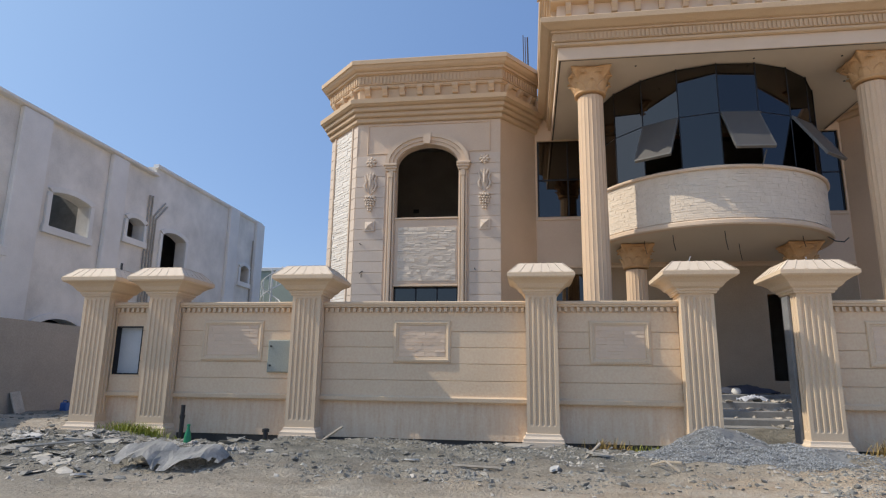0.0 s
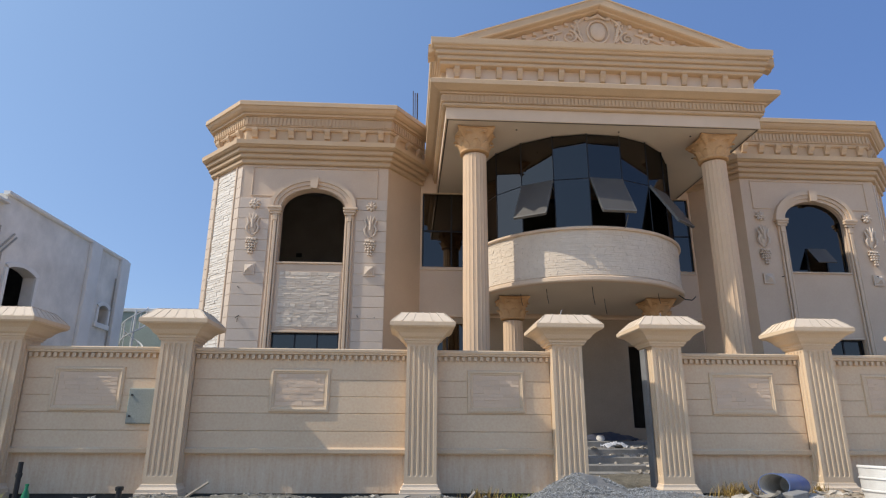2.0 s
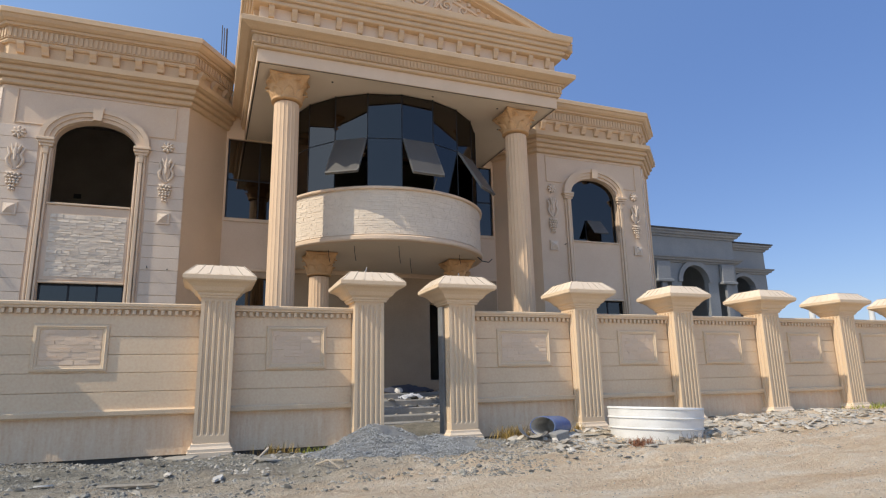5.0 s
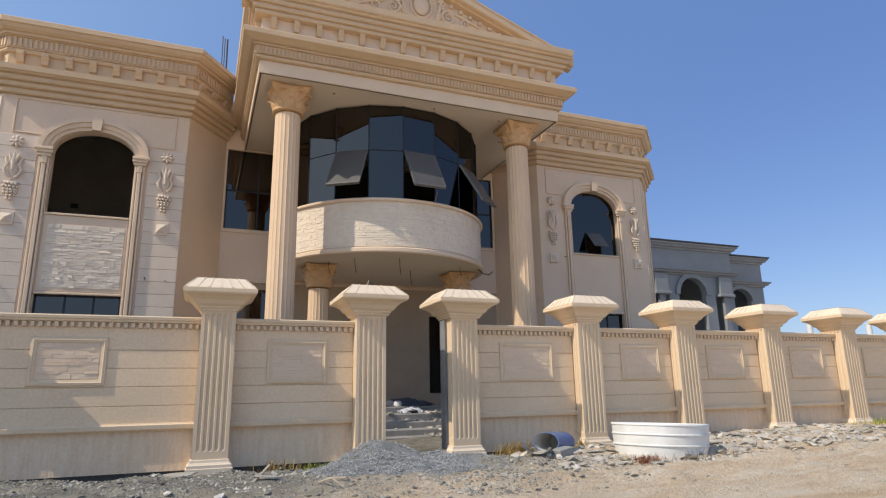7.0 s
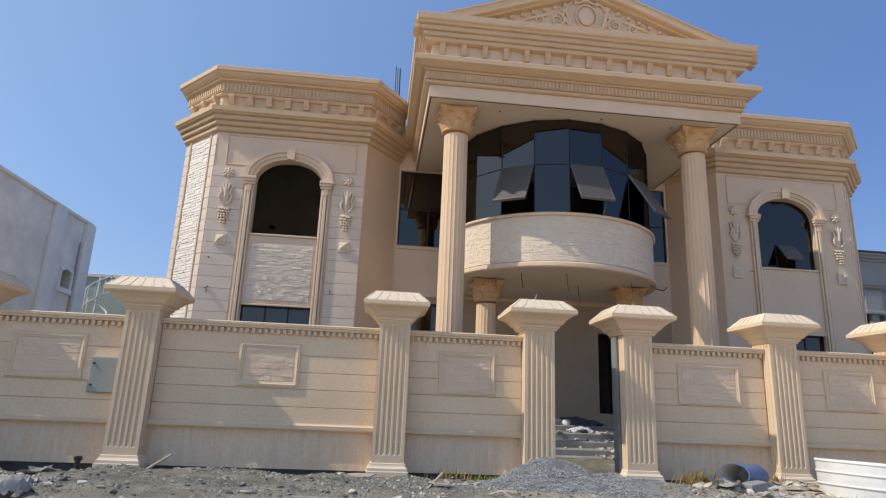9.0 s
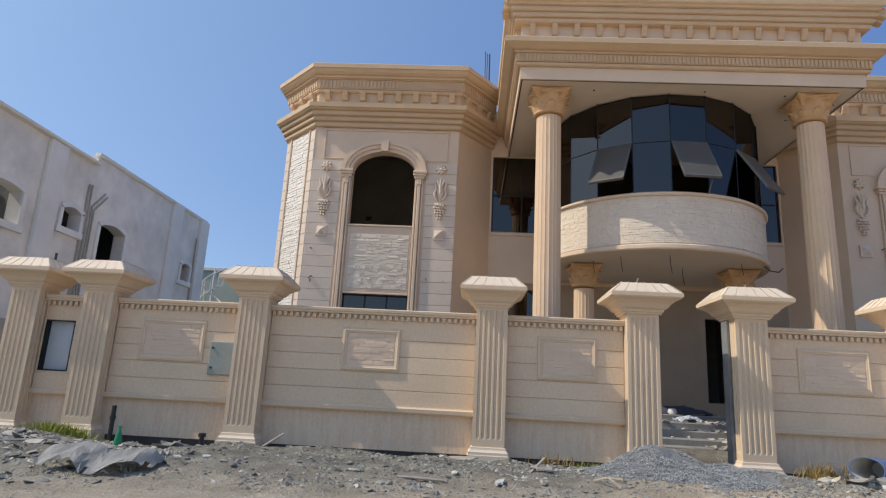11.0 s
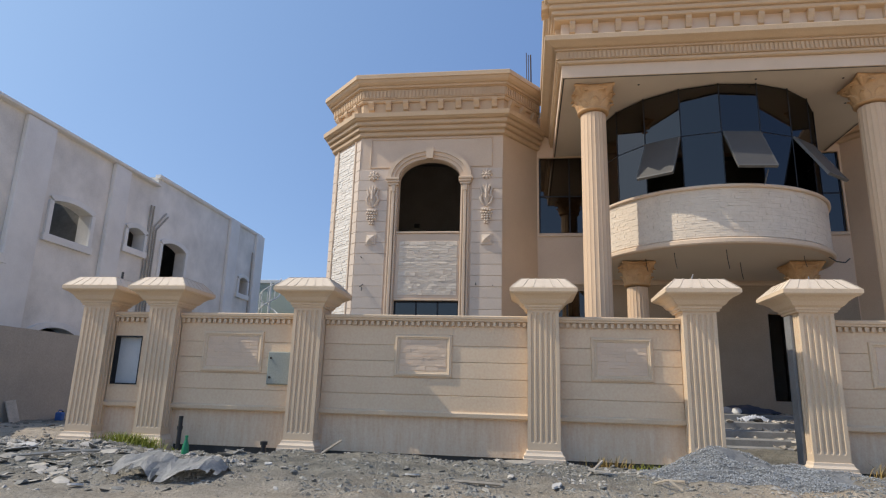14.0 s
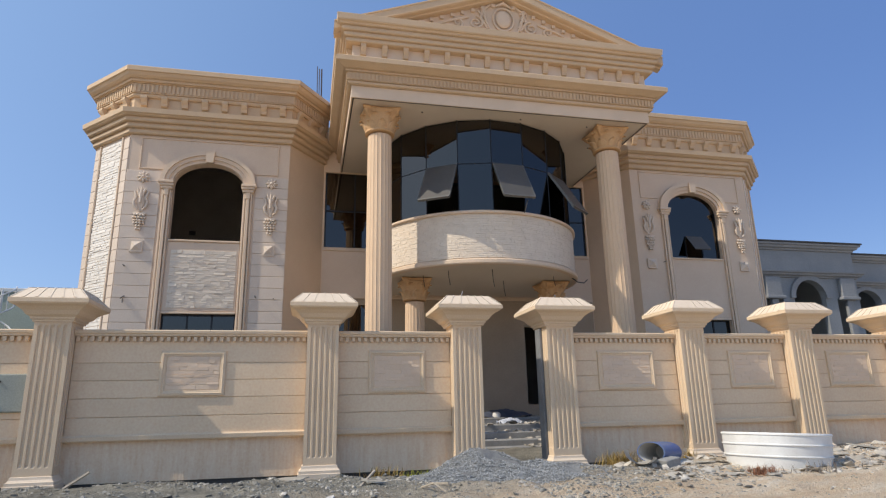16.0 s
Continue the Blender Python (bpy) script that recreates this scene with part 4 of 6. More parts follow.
    # scrolls and shield
    bm = bmesh.new()
    yy = py + 0.22

    def spiral(cx, cz, r0, turns, s, start):
        pts, rad = [], []
        for k in range(34):
            u = k / 33
            r = r0 * (1 - 0.85 * u)
            a = start + s * u * turns * 6.2832
            pts.append((cx + r * math.cos(a), yy, cz + r * math.sin(a)))
            rad.append(0.035 * (1 - 0.5 * u))
        tube(bm, pts, rad, 6)
    for q in (-1, 1):
        spiral(AX + q * 0.72, 10.15, 0.19, 1.7, q, math.pi / 2)
        spiral(AX + q * 1.18, 10.09, 0.13, 1.5, -q, -math.pi / 2)
        spiral(AX + q * 0.55, 10.50, 0.10, 1.3, -q, math.pi)
        tube(bm, [(AX + q * 0.42, yy, 10.02), (AX + q * 0.60, yy, 10.29), (AX + q * 0.50, yy, 10.57), (AX + q * 0.30, yy, 10.73)], [0.03, 0.05, 0.05, 0.02], 6)
        tube(bm, [(AX + q * 0.90, yy, 10.29), (AX + q * 1.10, yy, 10.22), (AX + q * 1.40, yy, 10.12), (AX + q * 1.62, yy, 10.01)], [0.03, 0.045, 0.04, 0.015], 6)
        for k in range(4):
            tube(bm, [(AX + q * (0.36 + 0.03 * k), yy, 10.0 + 0.12 * k), (AX + q * (0.48 + 0.03 * k), yy - 0.03, 10.22 + 0.12 * k), (AX + q * (0.58 + 0.02 * k), yy, 10.19 + 0.13 * k)], [0.02, 0.035, 0.01], 6)
    tmp = bmesh.new()
    bmesh.ops.create_uvsphere(tmp, u_segments=20, v_segments=12, radius=1)
    merge(bm, tmp, Matrix.Translation((AX, yy, 10.32)) @ Matrix.Diagonal((0.20, 0.07, 0.25, 1)))
    ring = [(AX + 0.27 * math.cos(k * 0.3142), yy, 10.32 + 0.32 * math.sin(k * 0.3142)) for k in range(21)]
    tube(bm, ring, 0.026, 6)
    tube(bm, [(AX - 0.22, yy, 10.67), (AX, yy - 0.02, 10.77), (AX + 0.22, yy, 10.67)], [0.02, 0.06, 0.02], 6)
    part("scroll_relief", bm, TRIM, ped, "carved shield with scrolls", True).location.z = 0.08


build_portico()


# ---- columns ----
def build_capital(bm, r, z0, z1):
    """A leafy bell capital with a square, hollow-sided abacus."""
    h = z1 - z0
    lathe(bm, [(r * 0.98, z0), (r * 1.12, z0 + 0.03 * h), (r * 1.12, z0 + 0.08 * h), (r * 1.0, z0 + 0.11 * h), (r * 1.14, z0 + 0.42 * h), (r * 1.32, z0 + 0.72 * h), (r * 1.55, z0 + 0.86 * h)], seg=24)
    for lo, hi, n, off, out in ((0.10, 0.46, 8, 0.0, 1.32), (0.30, 0.74, 8, math.pi / 8, 1.50)):
        for k in range(n):
            a = off + k * math.pi / 4
            ca, sa = math.cos(a), math.sin(a)
            w = 0.37 * r
            rows = [(1.0, lo, 0.8), (1.12, lo + 0.5 * (hi - lo), 1.0), (1.24, lo + 0.85 * (hi - lo), 0.85), (out + 0.06, hi, 0.55), (out + 0.10, hi - 0.06, 0.3)]
            pv = None
            for rr, zz, ww in rows:
                c = Vector((rr * r * ca, rr * r * sa, z0 + zz * h))
                t = Vector((-sa, ca, 0)) * w * ww
                o = Vector((ca, sa, 0)) * 0.10 * r
                row = [bm.verts.new(p) for p in (c - t, c + o, c + t, c - o * 0.8)]
                if pv:
                    for j in range(4):
                        bm.faces.new((pv[j], pv[(j + 1) % 4], row[(j + 1) % 4], row[j]))
                pv = row
            bm.faces.new(pv)
    for k in range(4):
        a = math.pi / 4 + k * math.pi / 2
        pts = [((r * (1.1 + 0.55 * u)) * math.cos(a), (r * (1.1 + 0.55 * u)) * math.sin(a), z0 + h * (0.55 + 0.33 * u)) for u in (0, 0.4, 0.75, 1.0)]
        tube(bm, pts, [0.08 * r, 0.12 * r, 0.17 * r, 0.20 * r], 8)
    loop = []
    for k in range(4):
        a = math.pi / 4 + k * math.pi / 2
        for j in range(6):
            u = j / 6
            p0 = Vector((math.cos(a), math.sin(a))) * r * 2.0
            p1 = Vector((math.cos(a + math.pi / 2), math.sin(a + math.pi / 2))) * r * 2.0
            p = p0.lerp(p1, u)
            loop.append(p * (1 - 0.14 * math.sin(math.pi * u)))
    rings = []
    for f, z in ((0.90, 0.86), (1.0, 0.91), (1.0, 1.0)):
        rings.append([bm.verts.new((p.x * f, p.y * f, z0 + z * h)) for p in loop])
    for a, c in zip(rings, rings[1:]):
        for k in range(len(loop)):
            bm.faces.new((a[k], a[(k + 1) % len(loop)], c[(k + 1) % len(loop)], c[k]))
    bm.faces.new(rings[0][::-1])
    bm.faces.new(rings[-1])


def flute(u):
    k = (u * 20) % 1
    return 1 - 0.04 * max(0.0, math.sin(math.pi * k)) ** 0.6


def build_column(x, y, r, z0, z1, cap):
    bm = bmesh.new()
    lathe(bm, [(r * 1.03, z0 + 0.2), (r * 1.03, z0 + 0.5), (r, z0 + 1.0), (r * 0.985, (z0 + z1) / 2), (r * 0.94, z1 - cap - 0.03)], seg=160, wave=flute)
    col = part("column", bm, COLUMN, villa, "tall fluted round column", True)
    bm = bmesh.new()
    lathe(bm, [(r * 1.45, z0), (r * 1.45, z0 + 0.12), (r * 1.3, z0 + 0.14), (r * 1.35, z0 + 0.18), (r * 1.05, z0 + 0.24)], seg=32)
    part("column_base", bm, COLUMN, col, smooth=True)
    bm = bmesh.new()
    build_capital(bm, r * 1.06, z1 - cap, z1)
    leafy = part("capital", bm, CAPITAL, col, "ochre leaf capital", True)
    fuse = leafy.modifiers.new("fuse", 'REMESH')      # one moulded body, its leaves worn soft
    fuse.mode, fuse.voxel_size, fuse.use_smooth_shade = 'VOXEL', 0.018, True
    col.location = (x, y, 0)


for cx_ in (1.77, 7.60):
    build_column(cx_, 13.0, 0.297, -0.05, SZ - 0.002, 0.58)
for cx_ in (2.87, 6.55):
    build_column(cx_, 14.70, 0.255, 0.70, 4.16, 0.55)


# ---- curved balcony and its faceted window ----
BCY, BR, GR = 15.40, 2.70, 2.60
B0, B1 = 4.18, 5.37


WX = AX + 0.05                 # the glazing stands a little off the balcony's axis


def arc_path(r, a0, a1, n):
    """Plan points round the bow, from the near left to the far right."""
    return [(AX + r * math.cos(a0 + (a1 - a0) * k / n), BCY + r * math.sin(a0 + (a1 - a0) * k / n)) for k in range(n + 1)]


def build_balcony():
    full = [(AX - BR, MAIN_Y - 0.004)] + arc_path(BR, math.pi, 2 * math.pi, 48) + [(AX + BR, MAIN_Y - 0.004)]
    bm = bmesh.new()
    moulding(bm, full, [(-0.16, B0 + 0.02), (-0.012, B0 + 0.02), (-0.012, B1), (-0.16, B1)])
    bal = part("balcony", bm, CREAM, villa, "bowed balcony with split-stone parapet", True)
    bm = bmesh.new()
    lo = [bm.verts.new((x, y, B0)) for x, y in full]
    hi = [bm.verts.new((x, y, B0 + 0.2)) for x, y in full]
    bm.faces.new(lo)
    bm.faces.new(hi[::-1])
    part("balcony_slab", bm, SOFFIT, bal, "plain plastered underside")
    bm = bmesh.new()
    moulding(bm, full, [(-0.20, B1), (0.05, B1), (0.07, B1 + 0.02), (0.07, B1 + 0.06), (0.04, B1 + 0.08), (-0.22, B1 + 0.08), (-0.22, B1)])
    part("coping", bm, TRIM, bal, "peach coping")
    bm = bmesh.new()
    moulding(bm, full, [(-0.1, B0 - 0.01), (0.03, B0 - 0.01), (0.06, B0 + 0.02), (0.06, B0 + 0.09), (0.02, B0 + 0.12), (0.0, B0 + 0.12)])
    part("lower_moulding", bm, TRIM, bal, "peach moulding")
    bm = bmesh.new()
    pts = arc_path(BR, math.pi, 2 * math.pi, 40)
    rng = random.Random(8)
    z = B0 + 0.14
    while z < B1 - 0.02:
        h = min(rng.uniform(0.035, 0.07), B1 - z)
        u = rng.uniform(-0.1, 0.0)
        while u < math.pi:
            w = rng.uniform(0.025, 0.085)
            a, c = max(u, 0) + 0.0005, min(u + w, math.pi) - 0.0005
            if c - a > 0.01:
                d = rng.uniform(0.004, 0.014)
                vb, vf = [], []
                for ang, zz in ((a, z + 0.0015), (c, z + 0.0015), (c, z + h - 0.0015), (a, z + h - 0.0015)):
                    an = math.pi + ang
                    vb.append(bm.verts.new((AX + (BR - 0.014) * math.cos(an), BCY + (BR - 0.014) * math.sin(an), zz)))
                    rr = BR + d * rng.uniform(0.6, 1.15)
                    vf.append(bm.verts.new((AX + rr * math.cos(an), BCY + rr * math.sin(an), zz)))
                bm.faces.new(vf)
                for k in range(4):
                    bm.faces.new((vb[k], vb[(k + 1) % 4], vf[(k + 1) % 4], vf[k]))
            u += w
        z += h
    tagged(part("stone_facing", bm, STONES, bal, "pale split-stone facing"), kind="stuff")
    # loose wires hanging from the underside
    for x, y, l in ((3.5, 13.6, 0.35), (4.5, 13.3, 0.42), (6.3, 13.9, 0.25), (5.2, 14.6, 0.4), (3.0, 14.2, 0.3)):
        bm = bmesh.new()
        tube(bm, [(x, y, B0), (x + 0.01, y, B0 - l * 0.5), (x + 0.04, y, B0 - l)], 0.008, 5)
        part("hanging_wire", bm, BLACK, bal)
    bm = bmesh.new()
    tube(bm, [(AX + 2.2, 14.0, B0 + 0.02), (AX + 2.35, 13.95, B0 - 0.12), (AX + 2.55, 14.0, B0 - 0.13), (AX + 2.7, 14.1, B0 - 0.02)], 0.014, 6)
    part("hanging_wire", bm, BLACK, bal)
    # faceted glazing
    bow = part("bow_window", bmesh.new(), FRAMEM, villa, "dark tinted faceted bow window with open sashes")
    bm = bmesh.new()
    n = 10
    turn = [math.pi] + [math.pi + radians(18 * k - 5) for k in range(1, n + 1)] + [2 * math.pi]
    pts = [(WX + GR * math.cos(a), BCY + GR * math.sin(a)) for a in turn]
    zm = 6.66
    for p in pts:
        lathe(bm, [(0.014, B1 - 0.1), (0.014, SZ)], p, 8)
    for a, c in zip(pts, pts[1:]):
        for z in (B1 + 0.02, zm, SZ - 0.04):
            a_, c_ = Vector(a), Vector(c)
            facade(bm, a_, c_, 0.02, z, z + 0.018, [])
    bm.to_mesh(bow.data)
    bm.free()
    for k, (a, c) in enumerate(zip(pts, pts[1:])):
        bm = bmesh.new()
        facade(bm, a, c, 0.008, zm + 0.03, SZ - 0.02, [])
        part("pane", bm, GLASS, bow)
        if k in (3, 5, 7):
            bm = bmesh.new()
            w = (Vector(c) - Vector(a)).length - 0.05
            awning(bm, zm, zm - B1 - 0.12, w, 31, 0.04)
            o = part("open_sash", bm, SASHM, bow, "grey top-hung sash standing open")
            mid = (Vector(a) + Vector(c)) / 2
            d = Vector(c) - Vector(a)
            o.location = (mid.x, mid.y, 0)
            o.rotation_euler = (0, 0, math.atan2(d.y, d.x))
            high = zm - B1 - 0.12
            bm = bmesh.new()
            tmp = bmesh.new()
            box(tmp, -w / 2 - 0.004, w / 2 + 0.004, -0.05, 0.012, -high - 0.03, -high + 0.012)
            for q in (-1, 1):
                box(tmp, q * w / 2 - 0.014, q * w / 2 + 0.014, -0.046, 0.006, -high + 0.012, 0.0)
            merge(bm, tmp, Matrix.Translation((0, 0, zm)) @ Matrix.Rotation(radians(-31), 4, 'X'))
            part("sash_rail", bm, RAILM, o, "pale aluminium rail of the sash")
            if k == 5:
                bm = bmesh.new()
                tube(bm, [(w * 0.34, -0.26, B1 + 0.02), (w * 0.35, -0.46, B1 + 0.27)], 0.012, 5)
                part("stay", bm, RAILM, o)
        else:
            bm = bmesh.new()
            facade(bm, a, c, 0.008, B1, zm, [])
            part("pane", bm, GLASS, bow)
    for q in (-1, 1):
        bm = bmesh.new()
        box(bm, WX + q * GR - 0.01, WX + q * GR + 0.01, BCY, MAIN_Y, B1, SZ)
        part("pane", bm, GLASS, bow)
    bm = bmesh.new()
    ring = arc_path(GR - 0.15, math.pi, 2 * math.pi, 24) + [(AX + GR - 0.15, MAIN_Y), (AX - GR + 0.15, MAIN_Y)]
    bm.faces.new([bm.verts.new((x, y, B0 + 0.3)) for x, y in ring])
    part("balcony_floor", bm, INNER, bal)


build_balcony()


# ---- entrance steps and terrace ----
def build_steps():
    st = empty("entrance_steps", "dusty grey concrete entrance steps under the portico", "steps")
    treads = ((12.50, 0.20), (12.85, 0.33), (13.25, 0.47), (14.00, 0.61))
    for y, z in treads:
        bm = bmesh.new()
        soft_box(bm, 2.6, 7.6, y, 16.6, -0.2, z, 0.02)
        part("step", bm, CONCRETE, st)
    bm = bmesh.new()
    soft_box(bm, 0.8, 8.6, 15.40, MAIN_Y + 0.3, -0.2, 0.74, 0.02)
    part("landing", bm, CONCRETE, st)
    rng = random.Random(3)
    bm = bmesh.new()
    for _ in range(230):
        k = rng.random()
        y = 12.2 + 3.4 * k
        z = ([0.09] + [tz for ty, tz in treads + ((15.40, 0.74),) if ty < y])[-1]
        x = rng.gauss(5.35 + 0.38 * (y - 12.9), 0.3) if rng.random() < 0.7 else rng.uniform(3.6, 6.6)
        blob(bm, (x, y, z + 0.005), (rng.uniform(0.02, 0.11), rng.uniform(0.02, 0.09), rng.uniform(0.01, 0.045)), rng, 1, 0.55)
    for _ in range(170):
        y = 12.35 + 1.5 * rng.random()
        z = ([0.09] + [tz for ty, tz in treads if ty < y])[-1]
        q = rng.random()
        blob(bm, (5.1 + 0.55 * (y - 12.35) + 0.5 * q, y, z + 0.16 * q * rng.random()), (rng.uniform(0.03, 0.13), rng.uniform(0.03, 0.10), rng.uniform(0.012, 0.05)), rng, 1, 0.55)
    for _ in range(46):      # larger broken slabs that lean on one another
        y = rng.uniform(12.2, 14.4)
        z = ([0.09] + [tz for ty, tz in treads if ty < y])[-1]
        tmp = bmesh.new()
        w, d = rng.uniform(0.06, 0.17), rng.uniform(0.03, 0.09)
        soft_box(tmp, -w, w, -d, d, 0, rng.uniform(0.015, 0.035), 0.004)
        for v in tmp.verts:
            v.co.x += 0.25 * v.co.y * rng.uniform(0.4, 1.6)
        merge(bm, tmp, Matrix.Translation((5.15 + 0.5 * (y - 12.35) + rng.uniform(0, 0.6), y, z + rng.uniform(0.0, 0.12))) @ Matrix.Rotation(rng.uniform(0, 6.28), 4, 'Z') @ Matrix.Rotation(rng.uniform(0.05, 0.7), 4, 'X'))
    tagged(part("rubble_on_steps", bm, CRUMB), "pale broken plaster rubble heaped on the steps", "rubble", kind="stuff")
    bm = bmesh.new()
    tmp = bmesh.new()
    bmesh.ops.create_grid(tmp, x_segments=18, y_segments=10, size=0.5)
    for v in tmp.verts:
        v.co.z = 0.17 * max(0, 1 - (v.co.x ** 2 + v.co.y ** 2) * 4) + 0.06 * noise.noise(v.co * 7) + 0.02
    merge(bm, tmp, Matrix.Translation((5.5, 16.1, 0.75)) @ Matrix.Diagonal((1.6, 0.9, 1, 1)))
    tagged(part("tarpaulin", bm, CLOTH, smooth=True), "crumpled dark blue tarpaulin on the landing", "tarpaulin")
    bm = bmesh.new()
    tmp = bmesh.new()
    bmesh.ops.create_grid(tmp, x_segments=14, y_segments=10, size=0.5)
    for v in tmp.verts:
        v.co.z = 0.10 * max(0, 1 - (v.co.x ** 2 + v.co.y ** 2) * 3) + 0.07 * noise.noise(v.co * 9) + 0.03
    merge(bm, tmp, Matrix.Translation((5.1, 14.3, 0.61)) @ Matrix.Diagonal((0.6, 0.3, 1, 1)))
    tagged(part("rag", bm, RAG, smooth=True), "crumpled white and blue rag on the steps", "rag")
    bm = bmesh.new()
    lathe(bm, [(0.11, 0.745), (0.115, 0.79), (0.09, 0.86), (0.04, 0.885)], (5.22, 15.75), 16)
    tagged(part("bucket", bm, WHITEP, smooth=True), "small white plastic tub upside down on the landing", "tub")


build_steps()

# wire stubs poking out of the wings' walls
for x, z, l, dx, dz in ((-4.16, 4.53, 0.16, 0.0, 0.0), (-4.09, 3.79, 0.14, -0.05, -0.08), (-4.12, 3.72, 0.10, 0.02, -0.1), (-1.05, 3.80, 0.18, 0.0, 0.02), (-0.61, 3.78, 0.08, 0, 0), (10.6, 5.1, 0.1, 0, 0), (13.31, 5.14, 0.1, 0, 0)):
    bm = bmesh.new()
    tube(bm, [(x, BF + 0.02, z), (x, BF - 0.04, z), (x + dx, BF - l, z + dz)], 0.012, 6)
    part("wire_stub", bm, BLACK, villa, "dark stub of conduit")

# rebar standing on the roof
bars = empty("rebar_starter_bars", "thin dark starter bars standing on the roof", "rebar", (0, 0, 0))
for x, y in ((0.30, 16.5), (0.42, 16.5), (0.36, 16.6), (0.44, 16.62)):
    bm = bmesh.new()
    tube(bm, [(x, y + 0.6, 9.4), (x - 0.01, y + 0.6, 10.6), (x - 0.02, y + 0.6, 11.3 + 0.1 * math.sin(x * 90))], 0.014, 6)
    part("bar", bm, RODM, bars)


# ---- boundary wall ----
FY = 10.30
fence = empty("boundary_wall", "peach rendered boundary wall with fluted pillars", "wall")
PX = [-7.49, -6.19, -3.49, 0.525, 2.975, 4.70, 7.37, 9.80, 12.30, 14.80, 17.29, 19.78, 22.27, 24.76, 27.25]


def pillar_shaft(bm, w, z0, z1, zf0, zf1):
    """A square shaft with sunk flutes on its faces, plain at foot and head."""
    h = w / 2

    def section(depth):
        pts = []
        for k in range(4):
            a = k * math.pi / 2
            ca, sa = math.cos(a), math.sin(a)
            row = [(-h, -h)]
            pitch = (w - 0.08) / 5
            for j in range(5):
                c = -h + 0.04 + pitch * (j + 0.5)
                row += [(c - pitch * 0.34, -h), (c - pitch * 0.18, -h + depth), (c + pitch * 0.18, -h + depth), (c + pitch * 0.34, -h)]
            pts += [(x * ca - y * sa, x * sa + y * ca) for x, y in row]
        return pts
    levels = [(z0, 0.0), (zf0, 0.0), (zf0 + 0.04, 0.022), (zf1 - 0.04, 0.022), (zf1, 0.0), (z1, 0.0)]
    rings = [[bm.verts.new((x, y, z)) for x, y in section(d)] for z, d in levels]
    n = len(rings[0])
    for a, c in zip(rings, rings[1:]):
        for k in range(n):
            bm.faces.new((a[k], a[(k + 1) % n], c[(k + 1) % n], c[k]))


def square(h):
    return [(-h, -h), (h, -h), (h, h), (-h, h)]


def pillar_cap(bm):
    """Stepped neck and flaring gorge."""
    moulding(bm, square(0.255), [(-0.05, 2.40), (0.025, 2.40), (0.03, 2.43), (0.05, 2.44), (0.055, 2.47), (0.10, 2.50), (0.14, 2.56), (0.20, 2.61), (0.265, 2.64), (0.275, 2.66), (0.285, 2.66), (0.285, 2.72), (0.26, 2.735)], True)


def pillar_roof(bm):
    """A low hipped top with raised ribs and a flat crown."""
    lo, hi, z0, z1 = 0.525, 0.355, 2.73, 2.90
    for k in range(4):
        a = k * math.pi / 2
        m = Matrix.Rotation(a, 4, 'Z')
        n = 6
        for j in range(n):
            u0, u1 = j / n, (j + 1) / n
            g = 0.10 / n
            for p, q, lift in ((u0, u0 + g, 0.007), (u0 + g, u1 - g, 0.0), (u1 - g, u1, 0.007)):
                c = [(-lo + 2 * lo * p, -lo, z0 + lift), (-lo + 2 * lo * q, -lo, z0 + lift), (-hi + 2 * hi * q, -hi, z1 + lift), (-hi + 2 * hi * p, -hi, z1 + lift)]
                v = [bm.verts.new(m @ Vector(x)) for x in c]
                bm.faces.new(v)
    v = [bm.verts.new((x, y, z1 + 0.006)) for x, y in square(hi)]
    bm.faces.new(v)


SHAFT_ME = mesh_of(lambda b: pillar_shaft(b, 0.51, -0.25, 2.42, 0.30, 2.36), "pillar", PILLAR, False)
CAP_ME = mesh_of(pillar_cap, "cap", PILLAR, False)
ROOF_ME = mesh_of(pillar_roof, "cap_top", CAPTOP, False)
BASE_ME = mesh_of(lambda b: moulding(b, square(0.255), [(0.0, 0.17), (0.02, 0.165), (0.025, 0.13), (0.045, 0.10), (0.06, 0.095), (0.06, 0.05), (0.075, 0.045), (0.075, -0.3)], True), "pillar_base", CAPTOP, False)


def lift(x):
    return 0.17 * smooth01((x - 5) / 9)


for x in PX:
    p = place(SHAFT_ME, "pillar", fence, x, FY + 0.005, 0)
    for me, nm in ((CAP_ME, "cap"), (ROOF_ME, "cap_top"), (BASE_ME, "pillar_base")):
        o = new(nm, me)
        o.parent = p
        if nm == "pillar_base":
            o.location = (0, 0, lift(x) * 0.85 + 0.02)
        elif 2.5 < x < 5.0:      # the gate pillars carry slightly wider caps
            o.scale = (1.05, 1.05, 1.0)

COURSES = [(0.72, 0.98), (0.98, 1.26), (1.26, 1.53), (1.53, 1.80), (1.80, 2.13)]


def frame_ring(bm, x0, x1, z0, z1, y):
    """A moulded picture-frame round a panel."""
    prof = [(0.0, 0.0), (0.008, -0.026), (0.045, -0.034), (0.055, -0.022), (0.082, -0.016), (0.088, 0.0)]
    rings = []
    for sx, sz in ((0, 0), (1, 0), (1, 1), (0, 1)):
        ring = []
        for inn, out in prof:
            ring.append(bm.verts.new(((x1 - inn) if sx else (x0 + inn), y + out, (z1 - inn) if sz else (z0 + inn))))
        rings.append(ring)
    for k in range(4):
        a, c = rings[k], rings[(k + 1) % 4]
        for j in range(len(prof) - 1):
            bm.faces.new((a[j], c[j], c[j + 1], a[j + 1]))


